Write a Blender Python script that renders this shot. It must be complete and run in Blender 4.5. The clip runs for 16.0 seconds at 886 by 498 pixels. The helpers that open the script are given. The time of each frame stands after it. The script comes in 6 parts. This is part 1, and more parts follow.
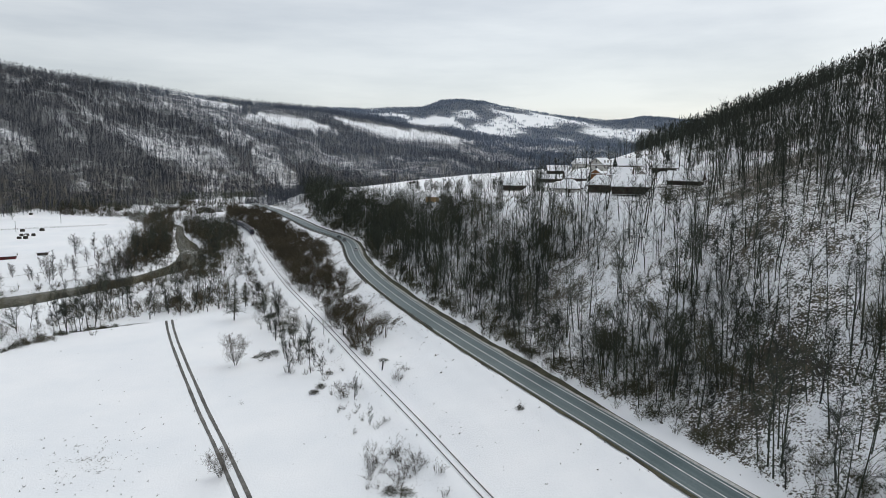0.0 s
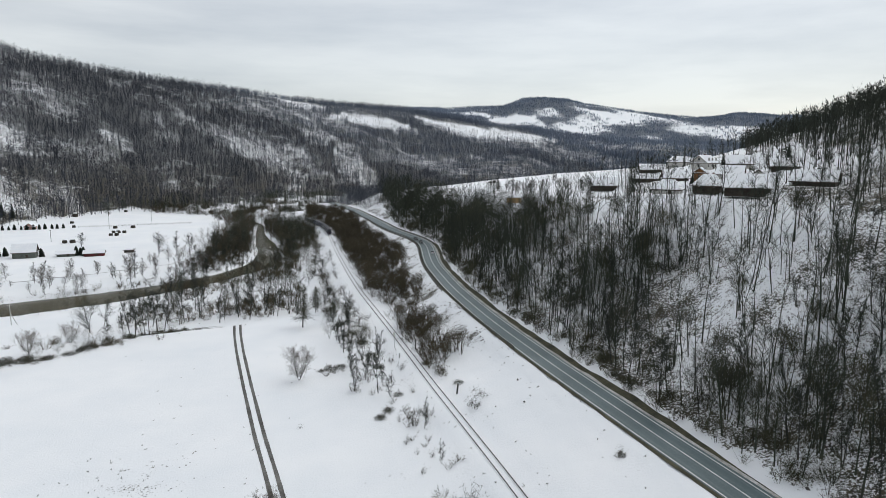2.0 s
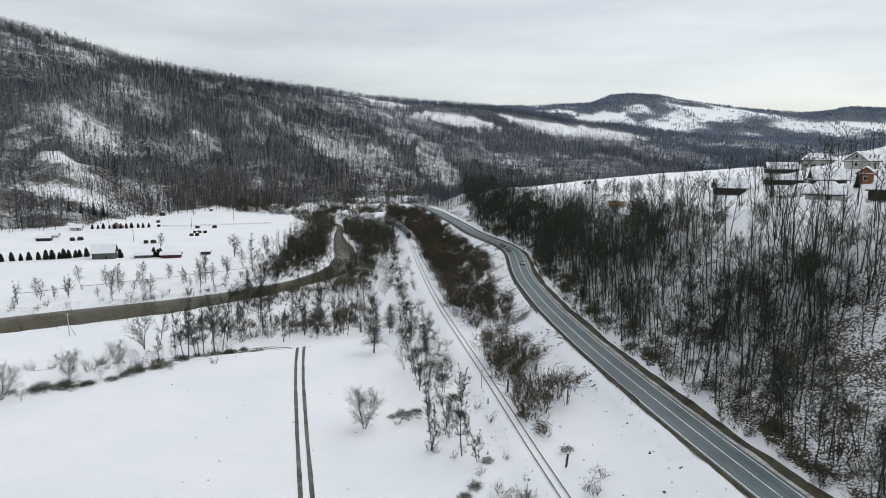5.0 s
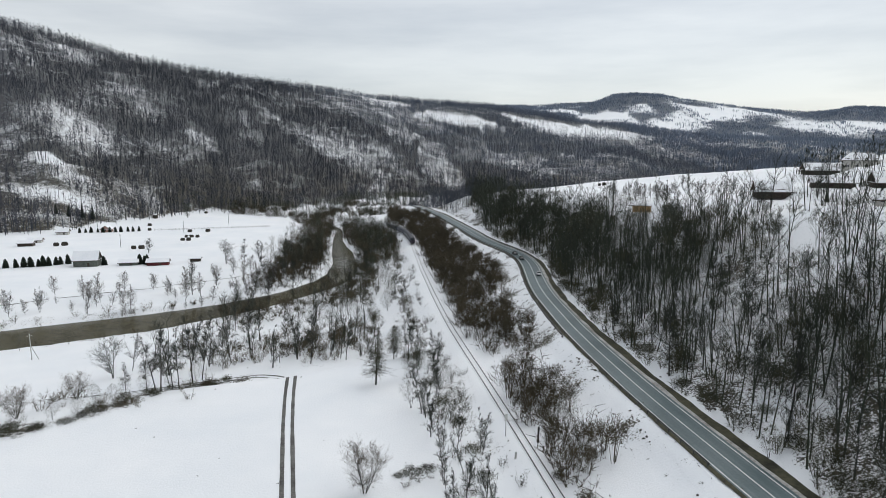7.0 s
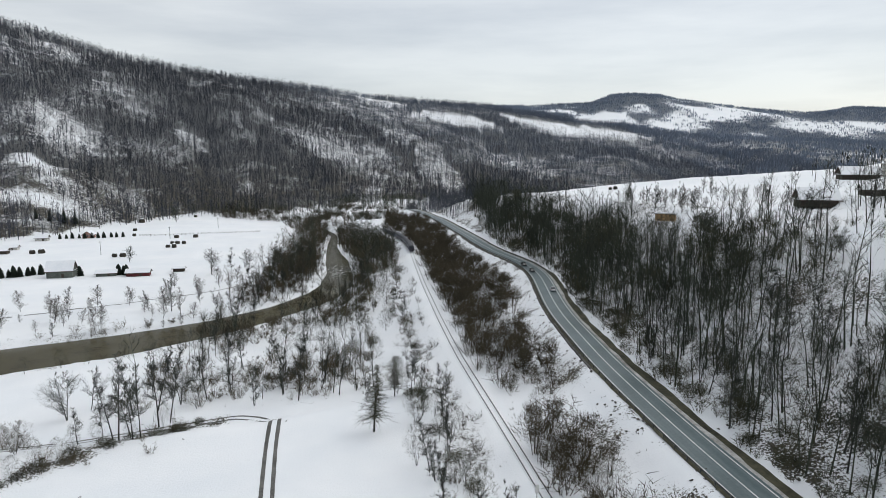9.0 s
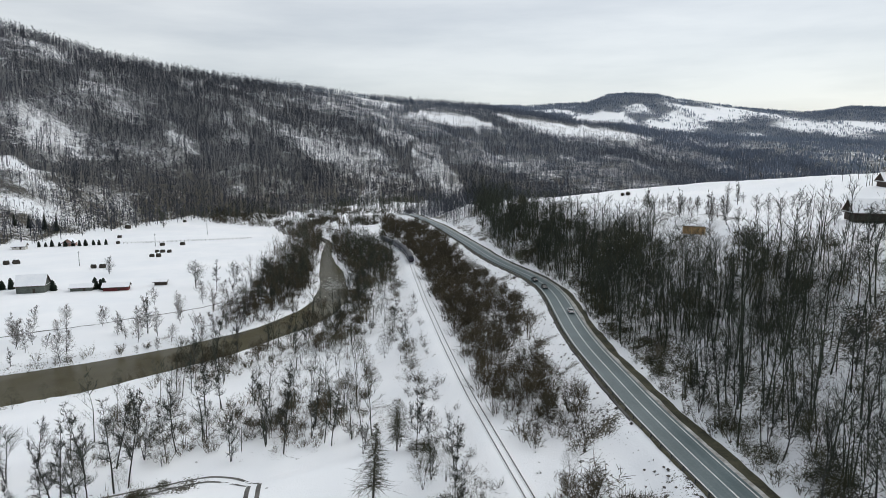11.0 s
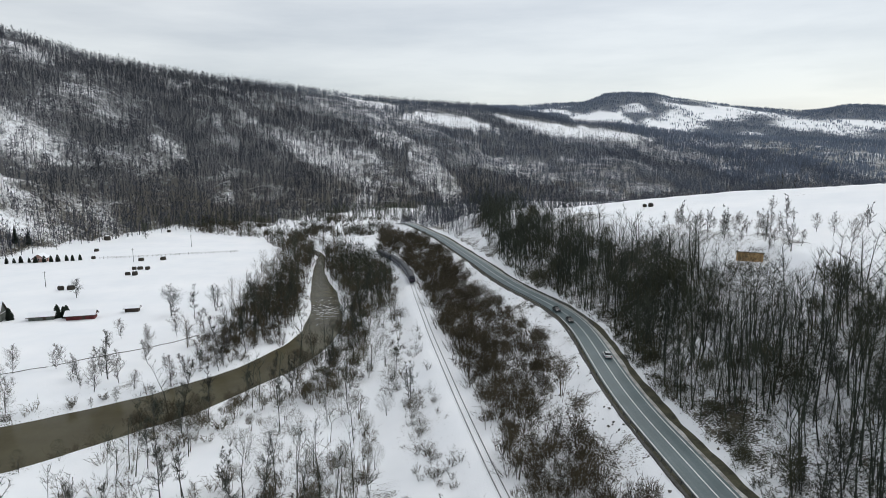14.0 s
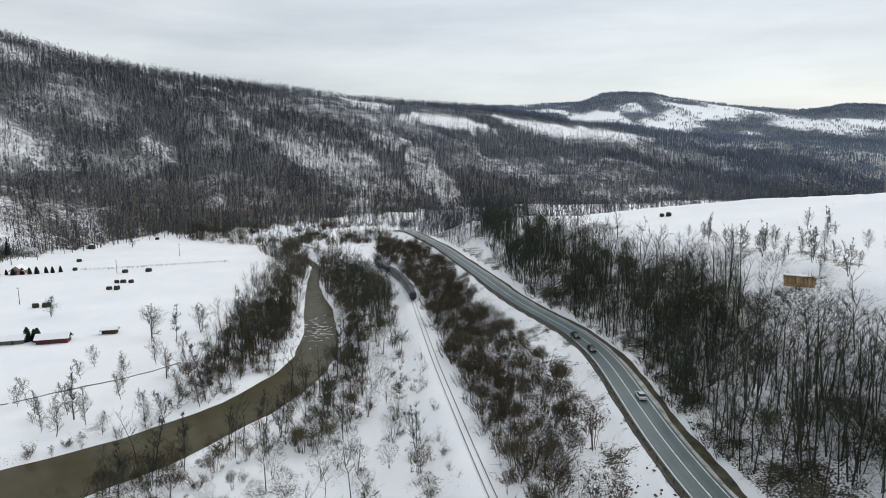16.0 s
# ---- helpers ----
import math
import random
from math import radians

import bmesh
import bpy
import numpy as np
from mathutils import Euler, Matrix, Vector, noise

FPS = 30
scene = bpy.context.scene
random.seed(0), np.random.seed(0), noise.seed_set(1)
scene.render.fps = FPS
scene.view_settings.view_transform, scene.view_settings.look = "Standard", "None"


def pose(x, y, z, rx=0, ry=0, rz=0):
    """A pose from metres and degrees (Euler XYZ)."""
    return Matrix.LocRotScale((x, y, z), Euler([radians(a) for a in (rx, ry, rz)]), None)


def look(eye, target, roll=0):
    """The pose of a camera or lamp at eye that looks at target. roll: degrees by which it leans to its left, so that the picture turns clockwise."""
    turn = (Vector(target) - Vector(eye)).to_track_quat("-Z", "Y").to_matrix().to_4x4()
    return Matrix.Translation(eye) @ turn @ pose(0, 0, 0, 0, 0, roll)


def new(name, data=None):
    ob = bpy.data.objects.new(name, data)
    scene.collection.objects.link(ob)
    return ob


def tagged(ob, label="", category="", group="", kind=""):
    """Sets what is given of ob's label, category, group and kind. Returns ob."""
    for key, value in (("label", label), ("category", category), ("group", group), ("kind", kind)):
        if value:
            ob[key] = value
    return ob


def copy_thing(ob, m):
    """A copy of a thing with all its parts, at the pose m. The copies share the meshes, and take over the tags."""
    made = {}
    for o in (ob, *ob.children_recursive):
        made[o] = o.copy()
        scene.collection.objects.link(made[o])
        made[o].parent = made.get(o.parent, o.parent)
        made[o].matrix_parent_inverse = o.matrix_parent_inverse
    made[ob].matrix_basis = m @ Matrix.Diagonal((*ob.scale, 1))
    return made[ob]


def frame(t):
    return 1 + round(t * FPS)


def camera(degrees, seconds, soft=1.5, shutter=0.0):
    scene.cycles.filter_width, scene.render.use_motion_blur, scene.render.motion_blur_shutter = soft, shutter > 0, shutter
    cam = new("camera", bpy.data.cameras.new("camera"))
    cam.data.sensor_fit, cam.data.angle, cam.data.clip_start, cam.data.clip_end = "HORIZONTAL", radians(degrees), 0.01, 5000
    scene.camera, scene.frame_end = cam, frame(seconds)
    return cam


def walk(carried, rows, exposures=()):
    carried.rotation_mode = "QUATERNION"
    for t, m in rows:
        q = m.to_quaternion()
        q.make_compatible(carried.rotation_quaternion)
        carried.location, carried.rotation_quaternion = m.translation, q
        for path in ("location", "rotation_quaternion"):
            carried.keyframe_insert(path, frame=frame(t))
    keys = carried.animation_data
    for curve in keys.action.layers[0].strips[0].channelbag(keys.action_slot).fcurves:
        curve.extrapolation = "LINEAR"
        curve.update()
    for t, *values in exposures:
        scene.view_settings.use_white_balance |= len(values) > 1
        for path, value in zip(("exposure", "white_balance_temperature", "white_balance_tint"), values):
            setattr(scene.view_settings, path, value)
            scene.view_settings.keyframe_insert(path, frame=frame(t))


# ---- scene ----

# ---- the camera and its way
cam = camera(70.0, 16.0, soft=0.68)
PATH = [
    (0, (-4.35, 0.62, 58.62), (25.29, 94.93, 43.58), 0.49),
    (0.5, (-3.20, 4.90, 58.43), (24.32, 99.85, 43.35), 0.44),
    (1, (-2.07, 9.45, 58.25), (22.59, 105.17, 43.11), 0.40),
    (1.5, (-0.96, 14.29, 58.07), (20.27, 110.82, 42.88), 0.34),
    (2, (0.01, 19.38, 57.88), (17.62, 116.63, 42.65), 0.29),
    (2.5, (0.80, 24.77, 57.67), (14.75, 122.61, 42.41), 0.24),
    (3, (1.45, 30.42, 57.47), (11.87, 128.69, 42.16), 0.18),
    (3.5, (1.83, 36.08, 57.33), (9.43, 134.60, 41.99), 0.15),
    (4, (1.87, 41.57, 57.27), (7.67, 140.22, 41.92), 0.18),
    (6.5, (0.24, 72.43, 56.74), (4.97, 171.12, 41.32), 0.04),
    (7, (-0.23, 78.62, 56.90), (4.63, 177.30, 41.51), 0.03),
    (7.5, (-0.74, 84.74, 57.08), (4.29, 183.42, 41.70), 0.04),
    (8, (-1.26, 90.80, 57.29), (3.95, 189.47, 41.93), 0.08),
    (8.5, (-1.71, 96.86, 57.52), (3.67, 195.53, 42.17), 0.09),
    (9, (-1.99, 103.03, 57.73), (3.50, 201.70, 42.40), 0.02),
    (11.5, (-3.95, 132.72, 60.28), (2.29, 231.33, 44.94), -0.08),
    (12, (-4.28, 138.41, 60.87), (2.07, 237.02, 45.51), -0.11),
    (12.5, (-4.69, 144.12, 61.55), (1.80, 242.71, 46.17), -0.15),
    (13, (-5.10, 149.80, 62.24), (1.54, 248.39, 46.86), -0.22),
    (13.5, (-5.51, 155.46, 62.91), (1.27, 254.04, 47.55), -0.31),
    (14, (-5.91, 161.18, 63.58), (0.98, 259.75, 48.24), -0.38),
    (14.5, (-6.29, 166.95, 64.25), (0.73, 265.52, 48.92), -0.44),
    (15, (-6.70, 172.61, 65.02), (0.48, 271.17, 49.67), -0.47),
    (15.5, (-7.13, 178.11, 65.82), (0.22, 276.65, 50.46), -0.51),
    (16, (-7.55, 183.54, 66.56), (-0.03, 282.07, 51.19), -0.56),
]
walk(cam, [(t, look(eye, target, roll)) for t, eye, target, roll in PATH], [(0, -0.12, 6280, 6), (16, -0.06, 6280, 6)])

# ---- world and sun: a bright, thin overcast
SUN_UP, SUN_TURN = math.radians(40), math.radians(55)
world = bpy.data.worlds.new("overcast_sky")
scene.world = world
world.use_nodes = True
wn, wl = world.node_tree.nodes, world.node_tree.links
wn.clear()
w_out = wn.new("ShaderNodeOutputWorld")
w_sky = wn.new("ShaderNodeTexSky")
w_sky.sky_type, w_sky.sun_disc, w_sky.sun_elevation, w_sky.sun_rotation = "NISHITA", False, SUN_UP, SUN_TURN
w_blue = wn.new("ShaderNodeBackground")
w_blue.inputs["Strength"].default_value = 0.03
wl.new(w_sky.outputs[0], w_blue.inputs["Color"])
w_geo = wn.new("ShaderNodeTexCoord")
w_map = wn.new("ShaderNodeMapping")
w_map.inputs["Scale"].default_value = (1.0, 1.6, 7.0)
w_map.inputs["Rotation"].default_value = (0.03, -0.05, 0.3)
w_noise = wn.new("ShaderNodeTexNoise")
w_noise.inputs["Scale"].default_value, w_noise.inputs["Detail"].default_value, w_noise.inputs["Roughness"].default_value = 2.3, 6.0, 0.55
w_ramp = wn.new("ShaderNodeValToRGB")
w_ramp.color_ramp.elements[0].position, w_ramp.color_ramp.elements[1].position = 0.36, 0.64
w_ramp.color_ramp.elements[0].color, w_ramp.color_ramp.elements[1].color = (0.67, 0.66, 0.675, 1), (0.855, 0.83, 0.822, 1)
w_cloud = wn.new("ShaderNodeBackground")
w_cloud.inputs["Strength"].default_value = 0.82
w_add = wn.new("ShaderNodeAddShader")
wl.new(w_geo.outputs["Generated"], w_map.inputs["Vector"])
wl.new(w_map.outputs[0], w_noise.inputs["Vector"])
wl.new(w_noise.outputs["Fac"], w_ramp.inputs["Fac"])
wl.new(w_ramp.outputs[0], w_cloud.inputs["Color"])
wl.new(w_blue.outputs[0], w_add.inputs[0])
wl.new(w_cloud.outputs[0], w_add.inputs[1])
wl.new(w_add.outputs[0], w_out.inputs["Surface"])
sun_data = bpy.data.lights.new("sun", "SUN")
sun_data.energy, sun_data.angle, sun_data.color = 1.5, math.radians(75), (1.0, 0.96, 0.9)
sun = new("sun", sun_data)
sun.matrix_world = look((0, 0, 0), (-math.sin(SUN_TURN) * math.cos(SUN_UP), -math.cos(SUN_TURN) * math.cos(SUN_UP), -math.sin(SUN_UP)))
scene.view_settings.exposure = 0.0

# ---- materials
def material(name, dark, light, scale=1.0, rough=0.85, bump=0.0, bump_scale=None, metal=0.0, coarse=0.15, vary=0.0, spec=0.3):
    """Two colours mixed by fine grain and broad stains (features per metre), with a little relief; vary: change from piece to piece."""
    m = bpy.data.materials.new(name)
    m.use_nodes = True
    n, l = m.node_tree.nodes, m.node_tree.links
    b = n["Principled BSDF"]
    b.inputs["Roughness"].default_value, b.inputs["Metallic"].default_value = rough, metal
    b.inputs["Specular IOR Level"].default_value = spec
    co = n.new("ShaderNodeTexCoord")
    fine, broad = n.new("ShaderNodeTexNoise"), n.new("ShaderNodeTexNoise")
    fine.inputs["Scale"].default_value, fine.inputs["Detail"].default_value, fine.inputs["Roughness"].default_value = scale, 5, 0.65
    broad.inputs["Scale"].default_value, broad.inputs["Detail"].default_value = scale * coarse, 3
    add = n.new("ShaderNodeMath")
    add.operation = "ADD"
    ramp = n.new("ShaderNodeMapRange")
    ramp.inputs["From Min"].default_value, ramp.inputs["From Max"].default_value = 0.75, 1.25
    mix = n.new("ShaderNodeMix")
    mix.data_type = "RGBA"
    mix.inputs["A"].default_value, mix.inputs["B"].default_value = (*dark, 1), (*light, 1)
    for tex in (fine, broad):
        l.new(co.outputs["Object"], tex.inputs["Vector"])
    l.new(fine.outputs["Fac"], add.inputs[0])
    l.new(broad.outputs["Fac"], add.inputs[1])
    l.new(add.outputs[0], ramp.inputs["Value"])
    l.new(ramp.outputs[0], mix.inputs["Factor"])
    last = mix.outputs["Result"]
    if vary:
        info, hsv, span = n.new("ShaderNodeObjectInfo"), n.new("ShaderNodeHueSaturation"), n.new("ShaderNodeMapRange")
        span.inputs["To Min"].default_value, span.inputs["To Max"].default_value = 1 - vary, 1 + vary
        l.new(info.outputs["Random"], span.inputs["Value"])
        l.new(span.outputs[0], hsv.inputs["Value"])
        l.new(last, hsv.inputs["Color"])
        last = hsv.outputs[0]
    l.new(last, b.inputs["Base Color"])
    if bump:
        bp = n.new("ShaderNodeBump")
        bp.inputs["Strength"].default_value, bp.inputs["Distance"].default_value = 0.6, bump
        l.new(fine.outputs["Fac"], bp.inputs["Height"])
        l.new(bp.outputs[0], b.inputs["Normal"])
    return m


def ground_material():
    """Snow through which grass, leaves and earth show where the 'litter' of the ground lets them."""
    m = bpy.data.materials.new("snowy_ground")
    m.use_nodes = True
    n, l = m.node_tree.nodes, m.node_tree.links
    b = n["Principled BSDF"]
    b.inputs["Roughness"].default_value, b.inputs["Specular IOR Level"].default_value = 0.8, 0.25
    co, at = n.new("ShaderNodeTexCoord"), n.new("ShaderNodeAttribute")
    at.attribute_name = "litter"
    tex = {}
    for key, scale, detail, stretch in (("fine", 2.4, 6, (1, 1, 1)), ("tuft", 0.30, 4, (1, 1, 1)), ("broad", 0.035, 3, (1, 1, 1)), ("colour", 0.4, 5, (1, 1, 1))):
        t = n.new("ShaderNodeTexNoise")
        t.inputs["Scale"].default_value, t.inputs["Detail"].default_value, t.inputs["Roughness"].default_value = scale, detail, 0.68
        l.new(co.outputs["Object"], t.inputs["Vector"])
        tex[key] = t.outputs["Fac"]

    def calc(op, a, c):
        k = n.new("ShaderNodeMath")
        k.operation = op
        for i, v in enumerate((a, c)):
            if isinstance(v, (int, float)):
                k.inputs[i].default_value = v
            else:
                l.new(v, k.inputs[i])
        return k.outputs[0]

    mixed = calc("ADD", calc("MULTIPLY", tex["fine"], 0.60), calc("ADD", calc("MULTIPLY", tex["tuft"], 0.30), calc("MULTIPLY", tex["broad"], 0.25)))
    level = calc("ADD", mixed, calc("MULTIPLY", calc("SUBTRACT", at.outputs["Fac"], 0.5), 0.62))
    show = n.new("ShaderNodeMapRange")
    show.interpolation_type = "SMOOTHSTEP"
    show.inputs["From Min"].default_value, show.inputs["From Max"].default_value = 0.585, 0.645
    l.new(level, show.inputs["Value"])
    earth = n.new("ShaderNodeValToRGB")
    e = earth.color_ramp.elements
    e[0].position, e[1].position = 0.35, 0.68
    e[0].color, e[1].color = (0.030, 0.029, 0.024, 1), (0.105, 0.093, 0.066, 1)
    l.new(tex["colour"], earth.inputs["Fac"])
    # far litter is mixed towards blue, as distance haze would tint it
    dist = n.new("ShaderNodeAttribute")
    dist.attribute_name = "haze_tint"
    haze_tint = n.new("ShaderNodeMix")
    haze_tint.data_type = "RGBA"
    haze_tint.inputs["B"].default_value = (0.105, 0.122, 0.15, 1)
    l.new(dist.outputs["Fac"], haze_tint.inputs["Factor"])
    l.new(earth.outputs[0], haze_tint.inputs["A"])
    snow = n.new("ShaderNodeValToRGB")
    s = snow.color_ramp.elements
    s[0].position, s[1].position = 0.3, 0.7
    s[0].color, s[1].color = (0.80, 0.825, 0.86, 1), (0.88, 0.89, 0.91, 1)
    l.new(tex["broad"], snow.inputs["Fac"])
    mix = n.new("ShaderNodeMix")
    mix.data_type = "RGBA"
    l.new(show.outputs[0], mix.inputs["Factor"])
    l.new(snow.outputs[0], mix.inputs["A"])
    l.new(haze_tint.outputs["Result"], mix.inputs["B"])
    l.new(mix.outputs["Result"], b.inputs["Base Color"])
    bp = n.new("ShaderNodeBump")
    bp.inputs["Strength"].default_value, bp.inputs["Distance"].default_value = 0.5, 0.35
    l.new(mixed, bp.inputs["Height"])
    l.new(bp.outputs[0], b.inputs["Normal"])
    return m


GROUND = ground_material()
SNOW = material("snow", (0.80, 0.825, 0.86), (0.89, 0.90, 0.92), 1.5, 0.75, 0.03)
ASPHALT = material("wet_asphalt", (0.046, 0.078, 0.088), (0.088, 0.130, 0.143), 2.5, 0.40, 0.004, coarse=0.04, spec=0.5)
DRIER = material("drier_asphalt", (0.082, 0.116, 0.125), (0.135, 0.175, 0.186), 2.5, 0.5, 0.004, coarse=0.04, spec=0.4)
PAINT = material("worn_road_paint", (0.42, 0.45, 0.45), (0.75, 0.77, 0.77), 4.0, 0.5)
SLUSH = material("dirty_slush", (0.22, 0.21, 0.19), (0.62, 0.62, 0.61), 1.6, 0.7, 0.04)
VERGE = material("wet_brown_verge", (0.026, 0.026, 0.018), (0.090, 0.086, 0.054), 1.3, 0.9, 0.08, coarse=0.2)
MUD = material("muddy_rut", (0.05, 0.048, 0.045), (0.17, 0.165, 0.155), 1.6, 0.7, 0.05)
RAIL_STEEL = material("rusty_rail_steel", (0.035, 0.03, 0.028), (0.10, 0.085, 0.075), 5.0, 0.5, metal=0.6)
GALVANISED = material("galvanised_steel", (0.05, 0.052, 0.052), (0.16, 0.165, 0.165), 3.0, 0.6, metal=0.3)
BARK = material("dark_bark", (0.020, 0.022, 0.021), (0.066, 0.068, 0.062), 3.0, 0.95, vary=0.35)
TWIG = material("brown_twigs", (0.019, 0.024, 0.019), (0.056, 0.064, 0.047), 0.8, 0.95, vary=0.35)
PALE_TWIG = material("pale_willow_twigs", (0.12, 0.105, 0.09), (0.24, 0.21, 0.18), 0.8, 0.95, vary=0.2)
FINE_TWIG = material("grey_brown_twigs", (0.066, 0.060, 0.054), (0.15, 0.135, 0.12), 0.8, 0.95, vary=0.25)
THICKET = material("brown_thicket", (0.036, 0.031, 0.020), (0.096, 0.081, 0.053), 0.6, 0.95, vary=0.3)
# bare wood colour cooled towards blue to stand in for distance haze
WOODS = material("haze_tinted_woods", (0.040, 0.045, 0.058), (0.085, 0.093, 0.115), 0.05, 0.95, coarse=0.3)
# distance haze is painted into MID_WOODS and FAR_WOODS as a bluish tint
MID_WOODS = material("haze_tinted_mid_woods", (0.085, 0.102, 0.138), (0.155, 0.178, 0.226), 0.03, 0.95, coarse=0.3)
FAR_WOODS = material("haze_tinted_far_woods", (0.150, 0.188, 0.250), (0.235, 0.278, 0.350), 0.02, 0.95, coarse=0.3)
NEEDLES = material("dark_needles", (0.008, 0.013, 0.010), (0.028, 0.040, 0.026), 1.5, 0.9, vary=0.3)
DARK_THICKET = material("dark_olive_thicket", (0.030, 0.033, 0.021), (0.082, 0.081, 0.051), 0.6, 0.95, vary=0.3)
HAY = material("weathered_hay", (0.022, 0.020, 0.017), (0.075, 0.066, 0.052), 3.0, 0.95, 0.05)

# ---------------------------------------------------------------- the lie of the land
ROAD_Y = np.array([-80, 0, 40, 71, 94, 110, 130, 155, 180, 200, 225, 245, 265, 285, 303, 325, 345, 357, 370, 383, 413, 440, 466, 531, 568, 600, 627, 655, 700, 760.])
ROAD_X = np.array([86, 73, 66.3, 61.3, 58.9, 56.6, 53.9, 50.7, 48.1, 46.3, 44.9, 44.2, 44.4, 44.6, 45.8, 48.2, 50.4, 50.9, 50.3, 48.3, 41.2, 37, 34.2, 25.5, 20.3, 13.5, 8, 1, -16, -44.])
RAIL_Y = np.array([-80, 0, 60, 88, 114, 140, 160, 190, 220, 243, 269, 297, 320, 340, 373, 400, 431, 463, 486, 515, 540, 560, 600, 660.])
RAIL_X = np.array([56, 43.5, 34.6, 31, 28.6, 25.7, 23.4, 20.4, 17.2, 14.6, 11.7, 9.4, 7.7, 6.4, 4.2, 2.9, 1.2, -0.2, -2.2, -7, -15, -23, -44, -85.])
RIVER = [(-330, 182), (-260, 228), (-200, 264), (-141, 296), (-102, 316), (-73, 339), (-53, 365), (-42, 390), (-38, 412), (-39, 440), (-45, 482), (-54, 535), (-60, 600), (-75, 645)]
RIVER_W = [32, 32, 32, 32, 31, 24, 19, 17, 16, 14, 13, 7, 5, 5]
TRACK = [(5, 30), (-1, 78), (-6.9, 108), (-10.8, 127), (-15, 146), (-20.8, 175), (-26.5, 205), (-29.4, 222), (-31.5, 237)]
LANE = [(-31.5, 237), (-35.5, 243), (-42, 244.5), (-51.6, 239.5), (-60, 236), (-70, 232), (-85, 228.6), (-113, 221.5), (-170, 212), (-260, 190)]
SCARP = [(-125, 183), (-110, 190), (-83.6, 203), (-74, 208.5), (-70.5, 215), (-65, 222.6), (-56.5, 232), (-46.6, 241)]
WATER = -8.3
EYE0 = (-4.2, 138.4)
VIEW = math.radians(3.7)
# foot and crest of the long wooded slope that closes the valley, fitted to the camera's view: by bearing (tangent from
# the heading VIEW at EYE0)
SLOPE_U = np.array([-1.6, -0.9, -0.7, -0.61, -0.52, -0.43, -0.34, -0.25, -0.16, -0.075, 0.06, 0.15, 0.2, 0.335, 0.37, 0.46, 0.6, 0.72, 1.2])
FOOT_D = np.array([330, 400, 440, 490, 550, 610, 640, 670, 720, 780, 840, 860, 870, 890, 900, 900, 900, 900, 900.])
CREST_D = np.array([700, 880, 950, 1000, 1050, 1100, 1200, 1300, 1400, 1480, 1600, 1650, 1700, 1750, 1760, 1780, 1800, 1800, 1800.])
CREST_Z = np.array([230, 263, 245, 228, 209, 196, 190, 188, 182, 172, 166, 146, 135, 114, 104, 92, 84, 76, 60.])
FAR_D = 3100.0
FAR_U = np.array([-0.1, 0.0, 0.15, 0.22, 0.255, 0.29, 0.33, 0.37, 0.45, 0.505, 0.55, 0.585, 0.63, 0.70, 0.9, 1.4])
FAR_Z = np.array([238, 262, 264, 272, 312, 318, 312, 292, 256, 246, 232, 236, 258, 248, 260, 270.])


def sstep(a, b, v):
    t = np.clip((v - a) / (b - a), 0, 1)
    return t * t * (3 - 2 * t)


def wav(x, y, s, seed=0.0):
    """Smooth irregular relief, about -1 to 1, with features about s metres across."""
    x, y, k = x / s * 2.2, y / s * 2.2, seed * 1.7
    return (np.sin(x + 0.6 * np.sin(0.8 * y + k) + k) * np.cos(0.9 * y - 0.5 * np.sin(1.1 * x + 2 * k) + 0.7 * k)
            + 0.55 * np.sin(2.13 * x - 1.3 * y + 3 * k) * np.cos(1.87 * y + 1.1 * x + k) + 0.3 * np.sin(4.1 * x + 2.7 * y + k) * np.cos(3.7 * y - 2.9 * x - k)) / 1.5


def road_x(y):
    return np.interp(y, ROAD_Y, ROAD_X)


def rail_x(y):
    return np.interp(y, RAIL_Y, RAIL_X)


def road_z(y):
    return 9.0 - 0.002 * np.clip(y, -80, 700) - 10.0 * sstep(640, 750, y)


def rail_z(y):
    return 5.0 - 0.0095 * np.clip(y, -80, 600)


def along(line, x, y):
    """Distance to a line of points, and the place along it counted in points."""
    best, where = np.full(np.shape(x), 1e9), np.zeros(np.shape(x))
    for n, ((ax, ay), (bx, by)) in enumerate(zip(line, line[1:])):
        t = np.clip(((x - ax) * (bx - ax) + (y - ay) * (by - ay)) / ((bx - ax) ** 2 + (by - ay) ** 2), 0, 1)
        d = np.hypot(x - ax - t * (bx - ax), y - ay - t * (by - ay))
        where, best = np.where(d < best, n + t, where), np.minimum(d, best)
    return best, where


def bearing(x, y):
    dx, dy = x - EYE0[0], y - EYE0[1]
    depth = dx * math.sin(VIEW) + dy * math.cos(VIEW)
    return (dx * math.cos(VIEW) - dy * math.sin(VIEW)) / np.maximum(depth, 60.0), depth


def upland(x, y):
    """The terrace of meadows above the road and the hill behind it."""
    z = 25.2 + 0.11 * np.clip(x, -50, 330) - 0.02 * (np.clip(y, 0, 700) - 300)
    z = z + 0.000175 * np.clip(x - 90, 0, 200) * np.clip(y - 400, 0, 100)
    z = z + np.maximum(89 * np.exp(-((x - 420) ** 2 + (y - 150) ** 2) / (2 * 160.0**2)) - 10, 0) + 0.7 * wav(x, y, 60, 2)
    return z


